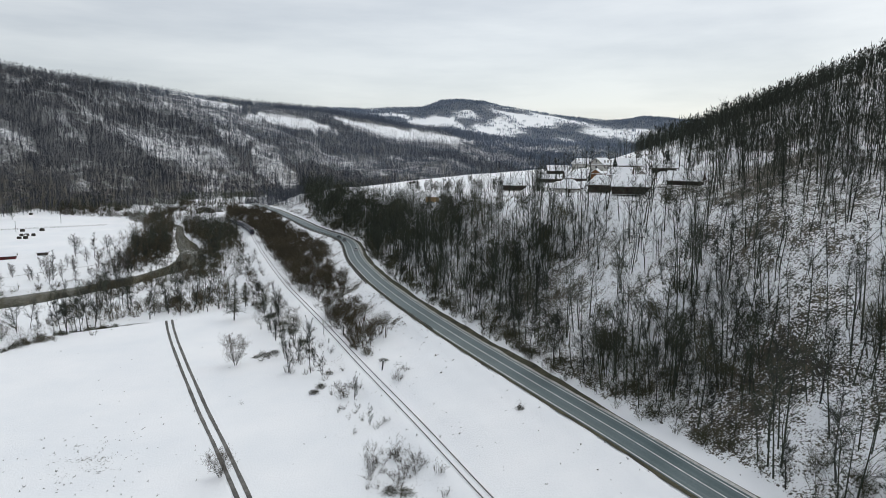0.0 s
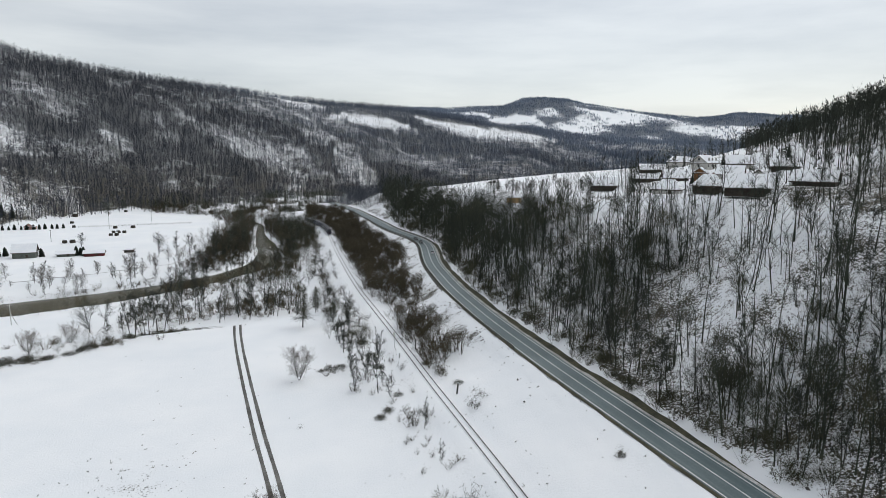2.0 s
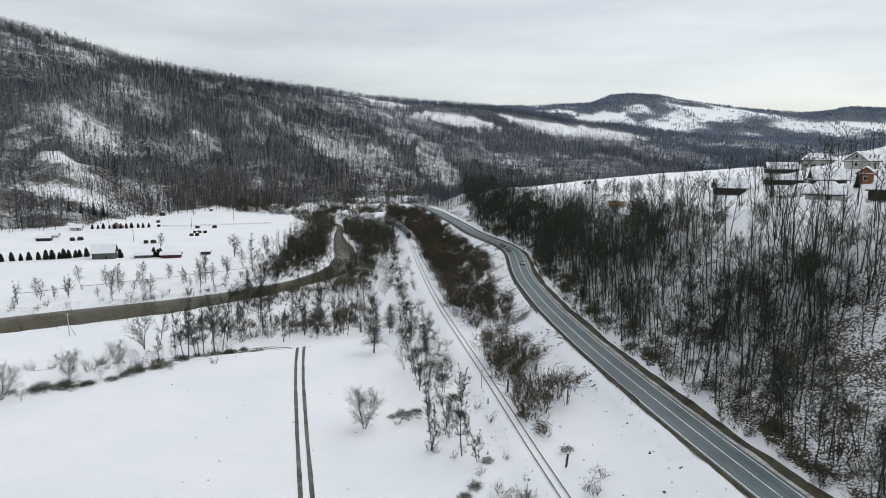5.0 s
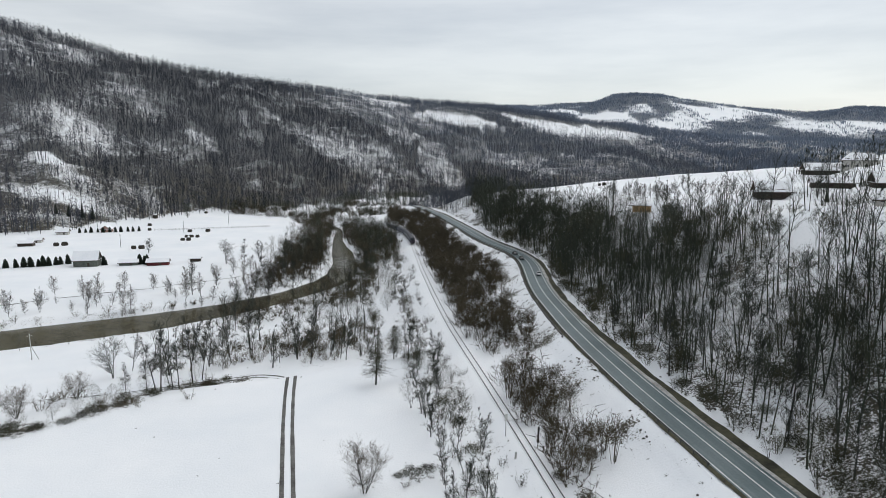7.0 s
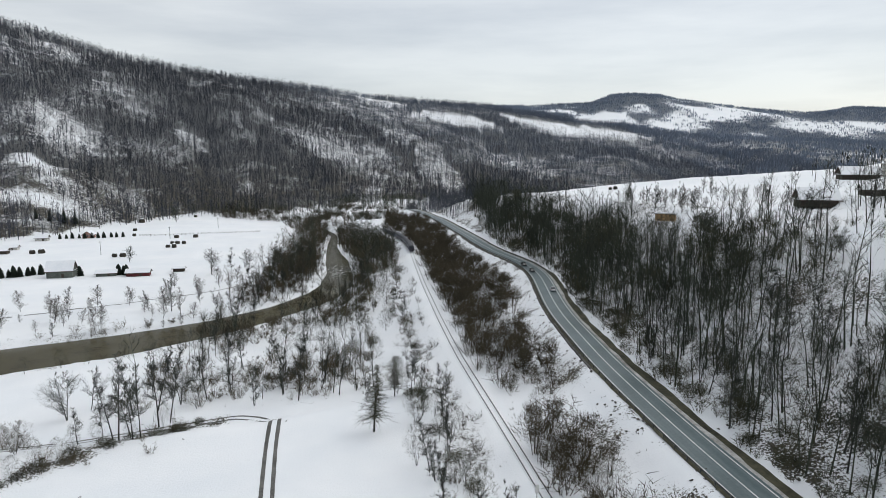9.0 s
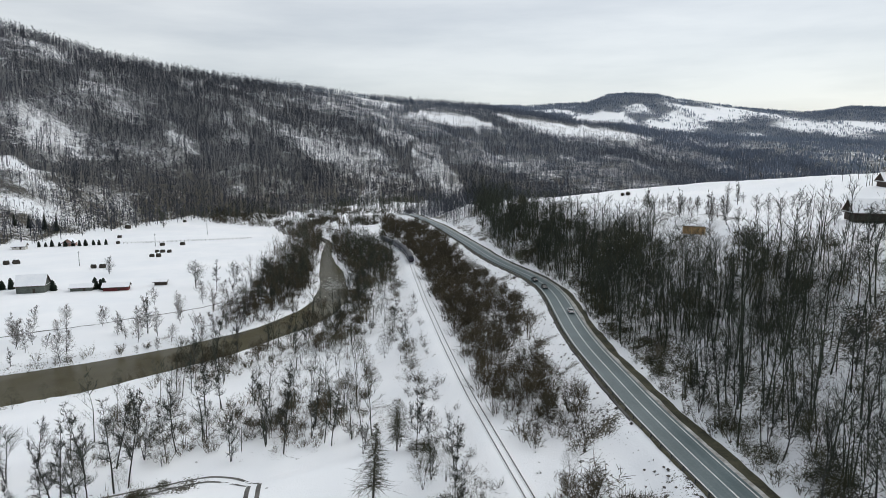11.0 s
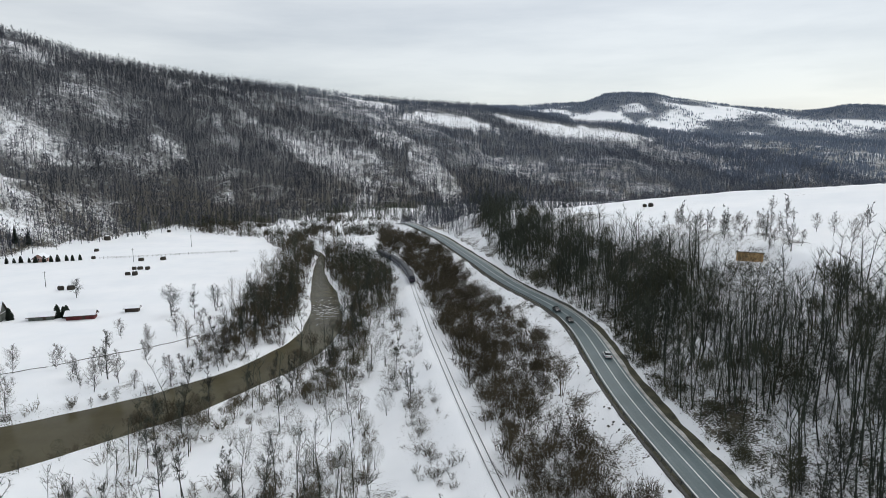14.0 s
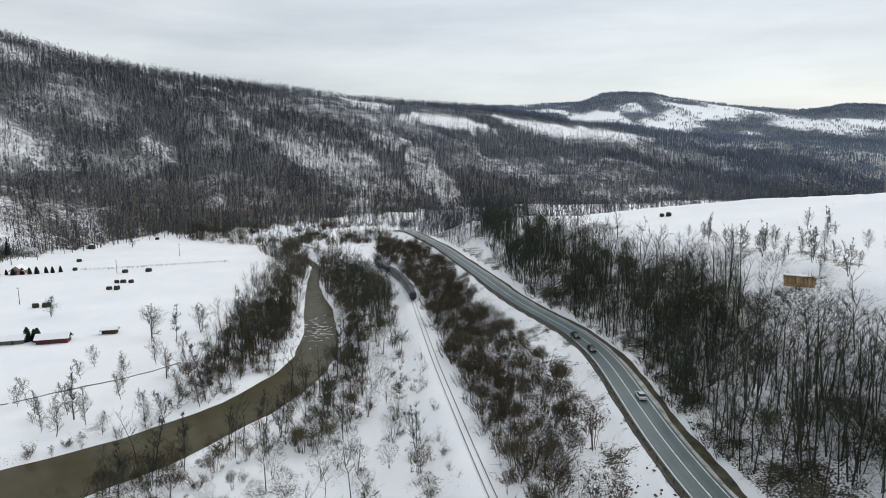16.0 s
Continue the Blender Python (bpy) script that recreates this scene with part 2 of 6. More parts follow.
def terrain(x, y):
    x, y = np.asarray(x, float), np.asarray(y, float)
    yc = np.clip(y, -80, 640)
    rx, lx, rz, lz = road_x(yc), rail_x(yc), road_z(y), rail_z(y)
    # valley floor
    edge = np.where(x < -33, 241 + 0.26 * (x + 33), 241 + 0.5 * (x + 33))
    low = sstep(-9, 3, y - edge)
    field = 0.9 - 0.004 * np.clip(y, -100, 260) + 0.25 * wav(x, y, 70)
    floor_ = field * (1 - low) + low * (-3.0 - 2.6 * sstep(0, 50, y - edge))
    river_d, river_n = along(RIVER, x, y)
    half = np.interp(river_n, range(len(RIVER_W)), RIVER_W) / 2
    beyond = sstep(-15, 5, y - np.interp(x, [p[0] for p in RIVER[:9]], [p[1] for p in RIVER[:9]])) * (x < -36)
    hay = -6.5 - 0.011 * np.clip(y - 470, 0, 260) + 0.25 * wav(x, y, 80, 1)
    floor_ = np.where(beyond > 0, floor_ * (1 - beyond) + hay * beyond, floor_)
    floor_ = floor_ + low * 0.35 * wav(x, y, 14, 3)
    left = lx - x
    bank = sstep(26, 4, left) * (0.55 + 0.2 * wav(x, y, 30, 5))
    z = floor_ * (1 - bank) + (lz - 0.7) * bank
    # between the track and the road
    s = np.clip((x - lx) / np.maximum(rx - lx, 8), 0, 1)
    mid = (lz - 0.3) * (1 - s) + (rz - 0.2) * s - 1.2 * np.sin(math.pi * s) * sstep(140, 200, y) + 0.5 * wav(x, y, 11, 4) * np.sin(math.pi * s)
    z = np.where(x > lx, mid, z)
    # hillside above the road
    d = x - rx
    top = upland(x, y)
    wide = np.interp(yc, [0, 120, 250, 330, 420, 520, 640], [62, 58, 52, 44, 46, 44, 40])
    f = np.clip((d - 8) / wide, 0, 1)
    f = 0.45 * f + 0.55 * f * f * (3 - 2 * f)
    side = (rz + 0.5) * (1 - f) + top * f + 1.6 * wav(x, y, 23, 7) * np.sin(math.pi * f)
    z = np.where(d > 6, side, z)
    # the terrace ends above the next bend of the valley
    brow = np.interp(x, [40, 66, 92, 170, 215, 262, 330, 420], [612, 560, 517, 482, 441, 402, 362, 330])
    end = sstep(0, 75, y - brow)
    z = z * (1 - end) + np.where(x > -60, -4.5, z) * end
    # cuttings and banks of road and railway, bed of the river
    gr, gl = np.gradient(ROAD_X, ROAD_Y), np.gradient(RAIL_X, RAIL_Y)
    dr = np.abs(x - road_x(y)) / np.sqrt(1 + np.interp(y, ROAD_Y, gr) ** 2)
    dl = np.abs(x - rail_x(y)) / np.sqrt(1 + np.interp(y, RAIL_Y, gl) ** 2)
    on = y < 740
    rough = 1 + 0.25 * wav(x, y, 9, 8)
    z = np.where(on, np.clip(z, rz - 0.12 - 0.62 * rough * np.maximum(dr - 5.2, 0), rz - 0.12 + 0.9 * rough * np.maximum(dr - 7.6, 0)), z)
    on = (y < 640) & (dr > 6)
    z = np.where(on, np.clip(z, lz - 0.28 - 0.5 * np.maximum(dl - 2.6, 0), lz - 0.28 + 0.6 * np.maximum(dl - 3.2, 0)), z)
    bed = WATER + np.clip((river_d - half + 0.6 * wav(x, y, 17, 6)) * 0.55, -1.6, 900)
    z = np.minimum(z, bed)
    # the wooded slope across the valley and the hills beyond
    u, depth = bearing(x, y)
    foot, crest, cz = np.interp(u, SLOPE_U, FOOT_D), np.interp(u, SLOPE_U, CREST_D), np.interp(u, SLOPE_U, CREST_Z)
    g = (depth - foot) / (crest - foot)
    gc = np.clip(g, 0, 1)
    relief = 9 * wav(u * 900 + 0.25 * depth, depth * 0.35, 95, 9) + 4.5 * wav(u * 900, depth * 0.5, 40, 10) + 2.0 * wav(x, y, 22, 12)
    slope = -7 + (cz + 7) * (0.75 * gc + 0.25 * gc * gc * (3 - 2 * gc)) + relief * np.sin(math.pi * gc) ** 0.7 * (cz > 0)
    back = cz - 30 * sstep(1.0, 1.5, g)
    fz = np.interp(u, FAR_U, FAR_Z)
    far = back + (fz - back) * sstep(1850, FAR_D, depth) + 12 * wav(x, y, 420, 11) * sstep(1900, 2300, depth) * sstep(3200, 2800, depth)
    hills = np.where(g > 1, np.where(u > -0.12, far, back - 60 * sstep(1.2, 2.5, g)), slope)
    mix = sstep(-0.04, 0.03, g) * (depth > 100)
    return z * (1 - mix) + hills * mix


def slope_at(x, y):
    u, depth = bearing(x, y)
    foot, crest = np.interp(u, SLOPE_U, FOOT_D), np.interp(u, SLOPE_U, CREST_D)
    return u, depth, (depth - foot) / (crest - foot)


# clearings on the wooded slopes: x, y, half length along x, half width along y
CLEARINGS = [(-80, 1560, 75, 45), (105, 1490, 100, 55), (400, 1620, 180, 90), (35, 1150, 26, 120), (62, 1060, 20, 90), (-10, 1260, 35, 60), (-322, 664, 38, 17), (-48, 915, 14, 55), (-352, 728, 24, 12)]
# bands of dense dark woods on the slope, placed to fit the camera's view: bearing and share of the height
WOOD_BANDS = [[(-0.80, 0.46), (-0.727, 0.52), (-0.611, 0.68), (-0.521, 0.92), (-0.468, 0.94), (-0.423, 0.76), (-0.396, 0.52), (-0.36, 0.36)], [(-0.361, 0.85), (-0.316, 0.75), (-0.254, 0.63), (-0.2, 0.69), (-0.129, 0.55)],
         [(-0.548, 0.45), (-0.486, 0.43), (-0.414, 0.55)], [(-0.602, 0.24), (-0.521, 0.25), (-0.459, 0.14)], [(-0.388, 0.30), (-0.307, 0.36), (-0.236, 0.25), (-0.191, 0.15)], [(-0.718, 0.29), (-0.646, 0.26)],
         [(0.068, 0.73), (0.157, 0.5), (0.264, 0.49), (0.416, 0.33)], [(-0.075, 0.34), (0.014, 0.16), (0.104, 0.11)]]


def far_keep(x, y):
    u, depth, g = slope_at(x, y)
    dens = 0.74 + 0.28 * wav(u * 800 + 0.5 * depth, depth * 0.6, 130, 3) + 0.16 * wav(u * 800, depth * 1.4, 60, 6) + 0.12 * wav(x, y, 33, 2)
    for line in WOOD_BANDS:
        off = along([(a * 1120, b * 290) for a, b in line], u * 1120 + 5 * wav(x, y, 45, 7), g * 290 + 6 * wav(x, y, 60, 9))[0]
        dens = dens + 0.55 * np.exp(-((off / 16) ** 2))
    dens = np.clip(dens, 0.22, 1.0)
    dens = np.clip(dens + 0.18 * sstep(0.3, 0.05, g) * (u > -0.4) + 0.3 * sstep(0.86, 1.0, g), 0, 1)
    for cx, cy, a, b in CLEARINGS:
        q = ((x - cx) / a) ** 2 + ((y - cy) / b) ** 2 + 0.35 * wav(x, y, 50, 8)
        dens = np.where(q < 1, 0.12 + 0.46 * (cx in (35, 62, -10, -48)), dens)
    return np.where((g > 0.0) & (g < 1.1) & (depth > 200), dens ** 1.3, 0)



def further_woods(x, y):
    """Density of the woods on the hills beyond the slope."""
    u, depth, g = slope_at(x, y)
    dens = np.clip(0.66 + 0.8 * wav(x, y * 0.7, 330, 5) + 0.7 * wav(x, y, 120, 2), 0, 1)
    knob = np.exp(-(((u - 0.285) / 0.07) ** 2)) * sstep(2600, 2750, depth) + np.exp(-(((u - 0.66) / 0.09) ** 2)) * sstep(2500, 2700, depth)
    low = sstep(2000, 1500, depth)
    dens = np.maximum(np.maximum(dens * sstep(3150, 2900, depth), np.clip(knob * 1.3 + 0.4 * wav(x, y, 90, 4), 0, 1) * (knob > 0.2)), low * (0.75 + 0.25 * wav(x, y, 90, 3)))
    field = np.exp(-(((u - 0.42) / 0.07) ** 2 + ((depth - 2650) / 150) ** 2)) + np.exp(-(((u - 0.24) / 0.04) ** 2 + ((depth - 2450) / 120) ** 2)) + np.exp(-(((u - 0.56) / 0.05) ** 2 + ((depth - 2500) / 120) ** 2))
    dens = np.where((g < 1.02) & (u > 0.33) & (x > 560), np.clip(0.8 + 0.4 * wav(x, y, 150, 3) + 0.4 * wav(x, y, 50, 6), 0.2, 1), dens)
    return np.where(((g > 1.02) | ((x > 560) & (g > 0.15))) & (u > -0.15) & (u < 0.98) & (depth < 3200), np.clip(dens - 0.9 * field * (1 + 0.5 * wav(x, y, 70, 6)), 0, 1), 0)

# level places cut into the slope for the village houses: x, y, radius
YARDS = [(124, 292, 8), (140, 284, 9), (120.5, 230, 8), (137.3, 237, 6), (121.5, 207, 8), (119, 184, 9), (138, 220, 7), (157, 266, 8), (130, 171, 8), (154, 238, 8), (190, 340, 10), (177, 347, 10), (137, 254, 8), (147, 205, 8), (133, 197, 7), (93.5, 332, 4)]
YARDS = [(a, b, c, float(terrain(a, b))) for a, b, c in YARDS]
open_land = terrain


def terrain(x, y):
    z = open_land(x, y)
    for a, b, c, level in YARDS:
        k = sstep(c + 6, c, np.hypot(x - a, y - b))
        z = z * (1 - k) + level * k
    return z


# ---- helpers for building
def mesh_from(name, verts, faces, mat, smooth=False):
    me = bpy.data.meshes.new(name)
    me.from_pydata(verts, [], faces)
    me.materials.append(mat)
    if smooth:
        me.shade_smooth()
    return me


def part(name, bm, mat, parent, label=""):
    """Links a bmesh (or a ready mesh) as one mesh object under a thing or a part."""
    if isinstance(bm, bmesh.types.BMesh):
        me = bpy.data.meshes.new(name)
        bm.to_mesh(me)
        bm.free()
        me.materials.append(mat)
    else:
        me = bm
    ob = new(name, me)
    ob.parent = parent
    if label:
        ob["label"] = label
    return ob


def soup(name, tris, mat):
    """One mesh out of an array of triangles (n, 3, 3)."""
    tris = np.ascontiguousarray(tris, dtype=np.float32).reshape(-1, 3)
    me = bpy.data.meshes.new(name)
    k = len(tris)
    me.vertices.add(k)
    me.vertices.foreach_set("co", tris.ravel())
    me.loops.add(k)
    me.loops.foreach_set("vertex_index", np.arange(k, dtype=np.int32))
    me.polygons.add(k // 3)
    me.polygons.foreach_set("loop_start", np.arange(0, k, 3, dtype=np.int32))
    me.polygons.foreach_set("loop_total", np.full(k // 3, 3, dtype=np.int32))
    me.materials.append(mat)
    me.update(calc_edges=True)
    me.validate()
    return me


def ribbon(fx, fz, y0, y1, offs, rise, step=2.0, dash=None):
    """A strip that follows a line x = fx(y) at height fz(y): one row of vertices for each offset."""
    ys = np.arange(y0, y1 + 0.01, step)
    sl = (fx(ys + 0.5) - fx(ys - 0.5))
    nx, ny = 1 / np.sqrt(1 + sl**2), -sl / np.sqrt(1 + sl**2)
    verts, faces, k = [], [], len(offs)
    for i, y in enumerate(ys):
        for o, r in zip(offs, rise):
            oo = o(y) if callable(o) else o
            verts.append((fx(y) + oo * nx[i], y + oo * ny[i], fz(y) + r))
    for i in range(len(ys) - 1):
        if dash and (ys[i] % dash[1]) > dash[0]:
            continue
        for j in range(k - 1):
            faces.append((i * k + j, i * k + j + 1, (i + 1) * k + j + 1, (i + 1) * k + j))
    return verts, faces


def smooth_line(xs, ys):
    """A curve without kinks through a table of points."""
    fine = np.arange(ys[0], ys[-1] + 1, 2.0)
    v = np.interp(fine, ys, xs)
    for _ in range(6):
        v[2:-2] = (v[:-4] + 2 * v[1:-3] + 3 * v[2:-2] + 2 * v[3:-1] + v[4:]) / 9
    return fine, v


ROAD_Y, ROAD_X = smooth_line(ROAD_X, ROAD_Y)
RAIL_Y, RAIL_X = smooth_line(RAIL_X, RAIL_Y)


def spaced(lo, hi, fine_lo, fine_hi, step, grow):
    out = list(np.arange(fine_lo, fine_hi + 0.01, step))
    s, v = step, out[-1]
    while v < hi:
        s *= grow
        v += s
        out.append(v)
    s, v = step, out[0]
    while v > lo:
        s *= grow
        v -= s
        out.insert(0, v)
    return np.array(out)


def litter_map(x, y):
    """How much grass, leaf and earth shows through the snow."""
    d = x - road_x(np.clip(y, -80, 640))
    left = rail_x(np.clip(y, -80, 600)) - x
    s = (x - rail_x(y)) / np.maximum(road_x(y) - rail_x(y), 8)
    v = np.full(np.shape(x), 0.12)
    v = np.where((left > 2.8) & (left < 17), 0.32 + 0.16 * wav(x, y, 25, 1), v)
    v = np.where((s > 0.08) & (s < 1) & (left < 0), 0.20 + 0.20 * sstep(140, 190, y) * sstep(0.99, 0.93, s) * sstep(0.25, 0.5, s) + 0.28 * wav(x, y, 9, 3) * sstep(130, 180, y), v)
    hill = (d > 8) & (d < 62) & (y < 660)
    v = np.where(hill, 0.50 + 0.04 * sstep(210, 130, y) - 0.05 * sstep(36, 56, d) + 0.16 * wav(x, y, 24, 2), v)
    v = np.where((d >= 62) & (y < 660), 0.28 + 0.18 * wav(x, y, 40, 2) + 0.26 * sstep(215, 160, y), v)
    v = np.where((d > 75) & (y < 560) & (upland(x, y) > 60), 0.56 + 0.1 * wav(x, y, 40, 3), v)
    rd, _ = along(RIVER, x, y)
    v = np.where((rd < 24) & (d < -20), 0.40 + 0.14 * wav(x, y, 16, 3), v)
    plain = (left > 17) & (y > 250) & (y < 640) & (x > -40 - 0.1 * (y - 250))
    v = np.where(plain, 0.33 + 0.22 * wav(x, y, 22, 3), v)
    scarp, _ = along(SCARP, x - 1.0, y - 1.0)
    v = np.where(scarp < 6, np.maximum(v, 0.56 - 0.05 * scarp + 0.20 * wav(x, y, 9, 7)), v)
    patch = np.exp(-(((x + 34) / 14) ** 2 + ((y - 128) / 17) ** 2))
    v = np.where((y < 230) & (left > 17), v + 0.36 * patch, v)
    u, depth = bearing(x, y)
    g = (depth - np.interp(u, SLOPE_U, FOOT_D)) / (np.interp(u, SLOPE_U, CREST_D) - np.interp(u, SLOPE_U, FOOT_D))
    v = np.where((g > 0) & (g < 1.05) & (depth > 100), 0.44 + 0.30 * far_keep(x, y), v)
    v = np.where((g >= 1.05) & (depth > 100), 0.12 + 0.9 * further_woods(x, y), v)
    return v


gx = spaced(-4200, 4200, -110, 115, 1.9, 1.06)
gy = spaced(-400, 4600, 45, 420, 2.0, 1.04)
GX, GY = np.meshgrid(gx, gy)
GZ = terrain(GX, GY)
nx_, ny_ = len(gx), len(gy)
ground_me = bpy.data.meshes.new("ground")
co_ = np.stack([GX, GY, GZ], -1).reshape(-1, 3).astype(np.float32)
ground_me.vertices.add(len(co_))
ground_me.vertices.foreach_set("co", co_.ravel())
ii = (np.arange(ny_ - 1)[:, None] * nx_ + np.arange(nx_ - 1)[None]).ravel()
quads = np.stack([ii, ii + 1, ii + nx_ + 1, ii + nx_], -1).astype(np.int32)
ground_me.loops.add(quads.size)
ground_me.loops.foreach_set("vertex_index", quads.ravel())
ground_me.polygons.add(len(quads))
ground_me.polygons.foreach_set("loop_start", np.arange(0, quads.size, 4, dtype=np.int32))
ground_me.polygons.foreach_set("loop_total", np.full(len(quads), 4, dtype=np.int32))
ground_me.update(calc_edges=True)
ground_me.shade_smooth()
ground_me.attributes.new("litter", "FLOAT", "POINT").data.foreach_set("value", litter_map(GX, GY).ravel().astype(np.float32))
# share of haze painted into the litter: grows up the slope and with distance
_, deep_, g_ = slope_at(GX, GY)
haze_tint_ = np.where(deep_ > 400, 0.45 * sstep(0, 0.4, g_) + 0.55 * sstep(1500, 2300, deep_), 0)
ground_me.attributes.new("haze_tint", "FLOAT", "POINT").data.foreach_set("value", haze_tint_.ravel().astype(np.float32))
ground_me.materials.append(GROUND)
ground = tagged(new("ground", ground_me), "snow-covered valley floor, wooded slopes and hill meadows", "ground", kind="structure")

# ---- road with its markings, verge and slush
v, f = ribbon(road_x, road_z, -70, 740, (-3.75, -1.8, 0, 1.8, 3.75), (0, 0.04, 0.07, 0.04, 0))
road = tagged(new("road", mesh_from("road", v, f, ASPHALT, True)), "two-lane road of wet grey asphalt, cleared of snow", "road", kind="structure")
for nm, off, dash in (("centre_line", 0.0, (13.0, 14.0)), ("edge_line", 3.05, None), ("edge_line", -3.2, None)):
    rz_ = 0.075 if off == 0 else 0.022
    v, f = ribbon(road_x, road_z, -70, 735, (off - 0.14, off + 0.14), (rz_, rz_), 1.0, dash)
    tagged(new(nm, mesh_from(nm, v, f, PAINT)), "worn white painted line on the wet road", "road marking", kind="structure")
for off in (-2.35, -0.75, 0.85, 2.4):
    wob = lambda y, off=off: off - 0.24 + 0.05 * wav(y, off * 9, 25)  # noqa: E731
    wob2 = lambda y, off=off: off + 0.24 + 0.05 * wav(y, off * 5, 21, 3)  # noqa: E731
    rise_ = 0.07 - 0.0187 * abs(off) + 0.008
    v, f = ribbon(road_x, road_z, -70, 735, (wob, wob2), (rise_ + 0.004, rise_ - 0.0 + 0.004), 2.0)
    tagged(new("wheel_track", mesh_from("wheel_track", v, f, DRIER)), "drier wheel track on the wet road", "road marking", kind="structure")
rag = lambda y: 4.5 + 2.0 * sstep(92, 128, y) + (0.2 + 0.4 * sstep(92, 128, y)) * wav(y, y * 0.3, 14) - 0.5 * sstep(330, 420, y)  # noqa: E731
rag2 = lambda y: 3.9 + 0.22 * wav(y, y * 0.2, 9, 2)  # noqa: E731
v, f = ribbon(road_x, road_z, -70, 700, (rag2, lambda y: 0.6 * rag2(y) + 0.4 * rag(y), rag), (-0.01, -0.06, 0.03), 1.5)
tagged(new("verge", mesh_from("verge", v, f, VERGE, True)), "wet brown grass verge and ditch beside the road", "verge", kind="structure")
rag3 = lambda y: -4.5 + 0.2 * wav(y, 0.4 * y, 7, 3)  # noqa: E731
v, f = ribbon(road_x, road_z, -70, 730, (rag3, -3.65), (-0.05, 0.012), 1.0)
tagged(new("verge", mesh_from("verge", v, f, VERGE, True)), "narrow dark gravel edge of the road", "verge", kind="structure")
rag4 = lambda y: 4.5 + 0.45 * sstep(0.0, 0.6, wav(y, 0.3 * y, 30, 5)) + 0.15 * wav(y, 0, 5)  # noqa: E731
v, f = ribbon(road_x, road_z, -70, 700, (3.72, 4.1, rag4), (0.02, 0.03, 0.0), 1.0)
tagged(new("slush", mesh_from("slush", v, f, SLUSH, True)), "dirty slush along the edge of the road", "slush", kind="structure")

# ---- river
pts = [(Vector(a), w) for a, w in zip(RIVER, RIVER_W)]
v, f = [], []
for i in range(len(pts) - 1):
    (a, wa), (b, wb) = pts[i], pts[i + 1]
    for k in range(6):
        t = k / 6
        p0, p3 = pts[max(i - 1, 0)][0], pts[min(i + 2, len(pts) - 1)][0]
        q = 0.5 * ((2 * a) + (b - p0) * t + (2 * p0 - 5 * a + 4 * b - p3) * t * t + (3 * a - p0 - 3 * b + p3) * t**3)
        dq = (0.5 * ((b - p0) + 2 * (2 * p0 - 5 * a + 4 * b - p3) * t + 3 * (3 * a - p0 - 3 * b + p3) * t * t)).normalized()
        hw = (wa + (wb - wa) * t) * 0.5 + 3.5
        v += [(q.x + dq.y * hw, q.y - dq.x * hw, WATER), (q.x, q.y, WATER), (q.x - dq.y * hw, q.y + dq.x * hw, WATER)]
for i in range(len(v) // 3 - 1):
    f += [(3 * i, 3 * i + 1, 3 * i + 4, 3 * i + 3), (3 * i + 1, 3 * i + 2, 3 * i + 5, 3 * i + 4)]


def water_material():
    # muddy brown base, darkened further to stand in for reflected trees
    m = material("muddy_river_water", (0.056, 0.048, 0.025), (0.088, 0.080, 0.046), 0.06, 0.25, coarse=0.3, spec=0.07)
    n, l = m.node_tree.nodes, m.node_tree.links
    tex, bp = n.new("ShaderNodeTexNoise"), n.new("ShaderNodeBump")
    tex.inputs["Scale"].default_value, tex.inputs["Detail"].default_value = 0.9, 4
    bp.inputs["Strength"].default_value, bp.inputs["Distance"].default_value = 0.35, 0.12
    l.new(n["Texture Coordinate"].outputs["Object"], tex.inputs["Vector"])
    l.new(tex.outputs["Fac"], bp.inputs["Height"])
    l.new(bp.outputs[0], n["Principled BSDF"].inputs["Normal"])
    return m


WATERM = water_material()
tagged(new("water", mesh_from("water", v, f, WATERM, True)), "muddy brown-green river between snowy banks", "river", kind="structure")

# ---- farm track: two muddy ruts in the snow, and the lane by the river
def rut(line, off, wide, name, label, mat=MUD):
    v, f = [], []
    dense = []
    for (ax, ay), (bx, by) in zip(line, line[1:]):
        k = max(2, int(math.hypot(bx - ax, by - ay) / 1.2))
        dense += [(ax + (bx - ax) * i / k, ay + (by - ay) * i / k) for i in range(k)]
    dense = np.array(dense + [line[-1]])
    for _ in range(10):
        dense[1:-1] = (dense[:-2] + 2 * dense[1:-1] + dense[2:]) / 4
    for i, (px, py) in enumerate(dense):
        t = dense[min(i + 1, len(dense) - 1)] - dense[max(i - 1, 0)]
        t = t / np.hypot(*t)
        w = wide * (1 + 0.10 * math.sin(i * 0.31) * math.sin(i * 0.117 + 1) + 0.04 * math.sin(i * 1.3))
        for o in (off - w, off, off + w):
            x, y = px + t[1] * o, py - t[0] * o
            v.append((x, y, float(terrain(x, y)) + (0.03 if o == off else 0.05)))
        if i:
            a = 3 * i
            f += [(a - 3, a - 2, a + 1, a), (a - 2, a - 1, a + 2, a + 1)]
    tagged(new(name, mesh_from(name, v, f, mat, True)), label, "track", kind="structure")


for o in (-0.95, 0.95):
    rut(TRACK, o, 0.38, "wheel_rut", "muddy wheel rut pressed into the snowy field")
    rut(LANE, o, 0.30, "wheel_rut", "muddy wheel rut of the lane beside the river")

# ---- railway: two rails in snow
track = tagged(new("railway_track"), "single railway track half buried in snow on a low bank", "railway track")
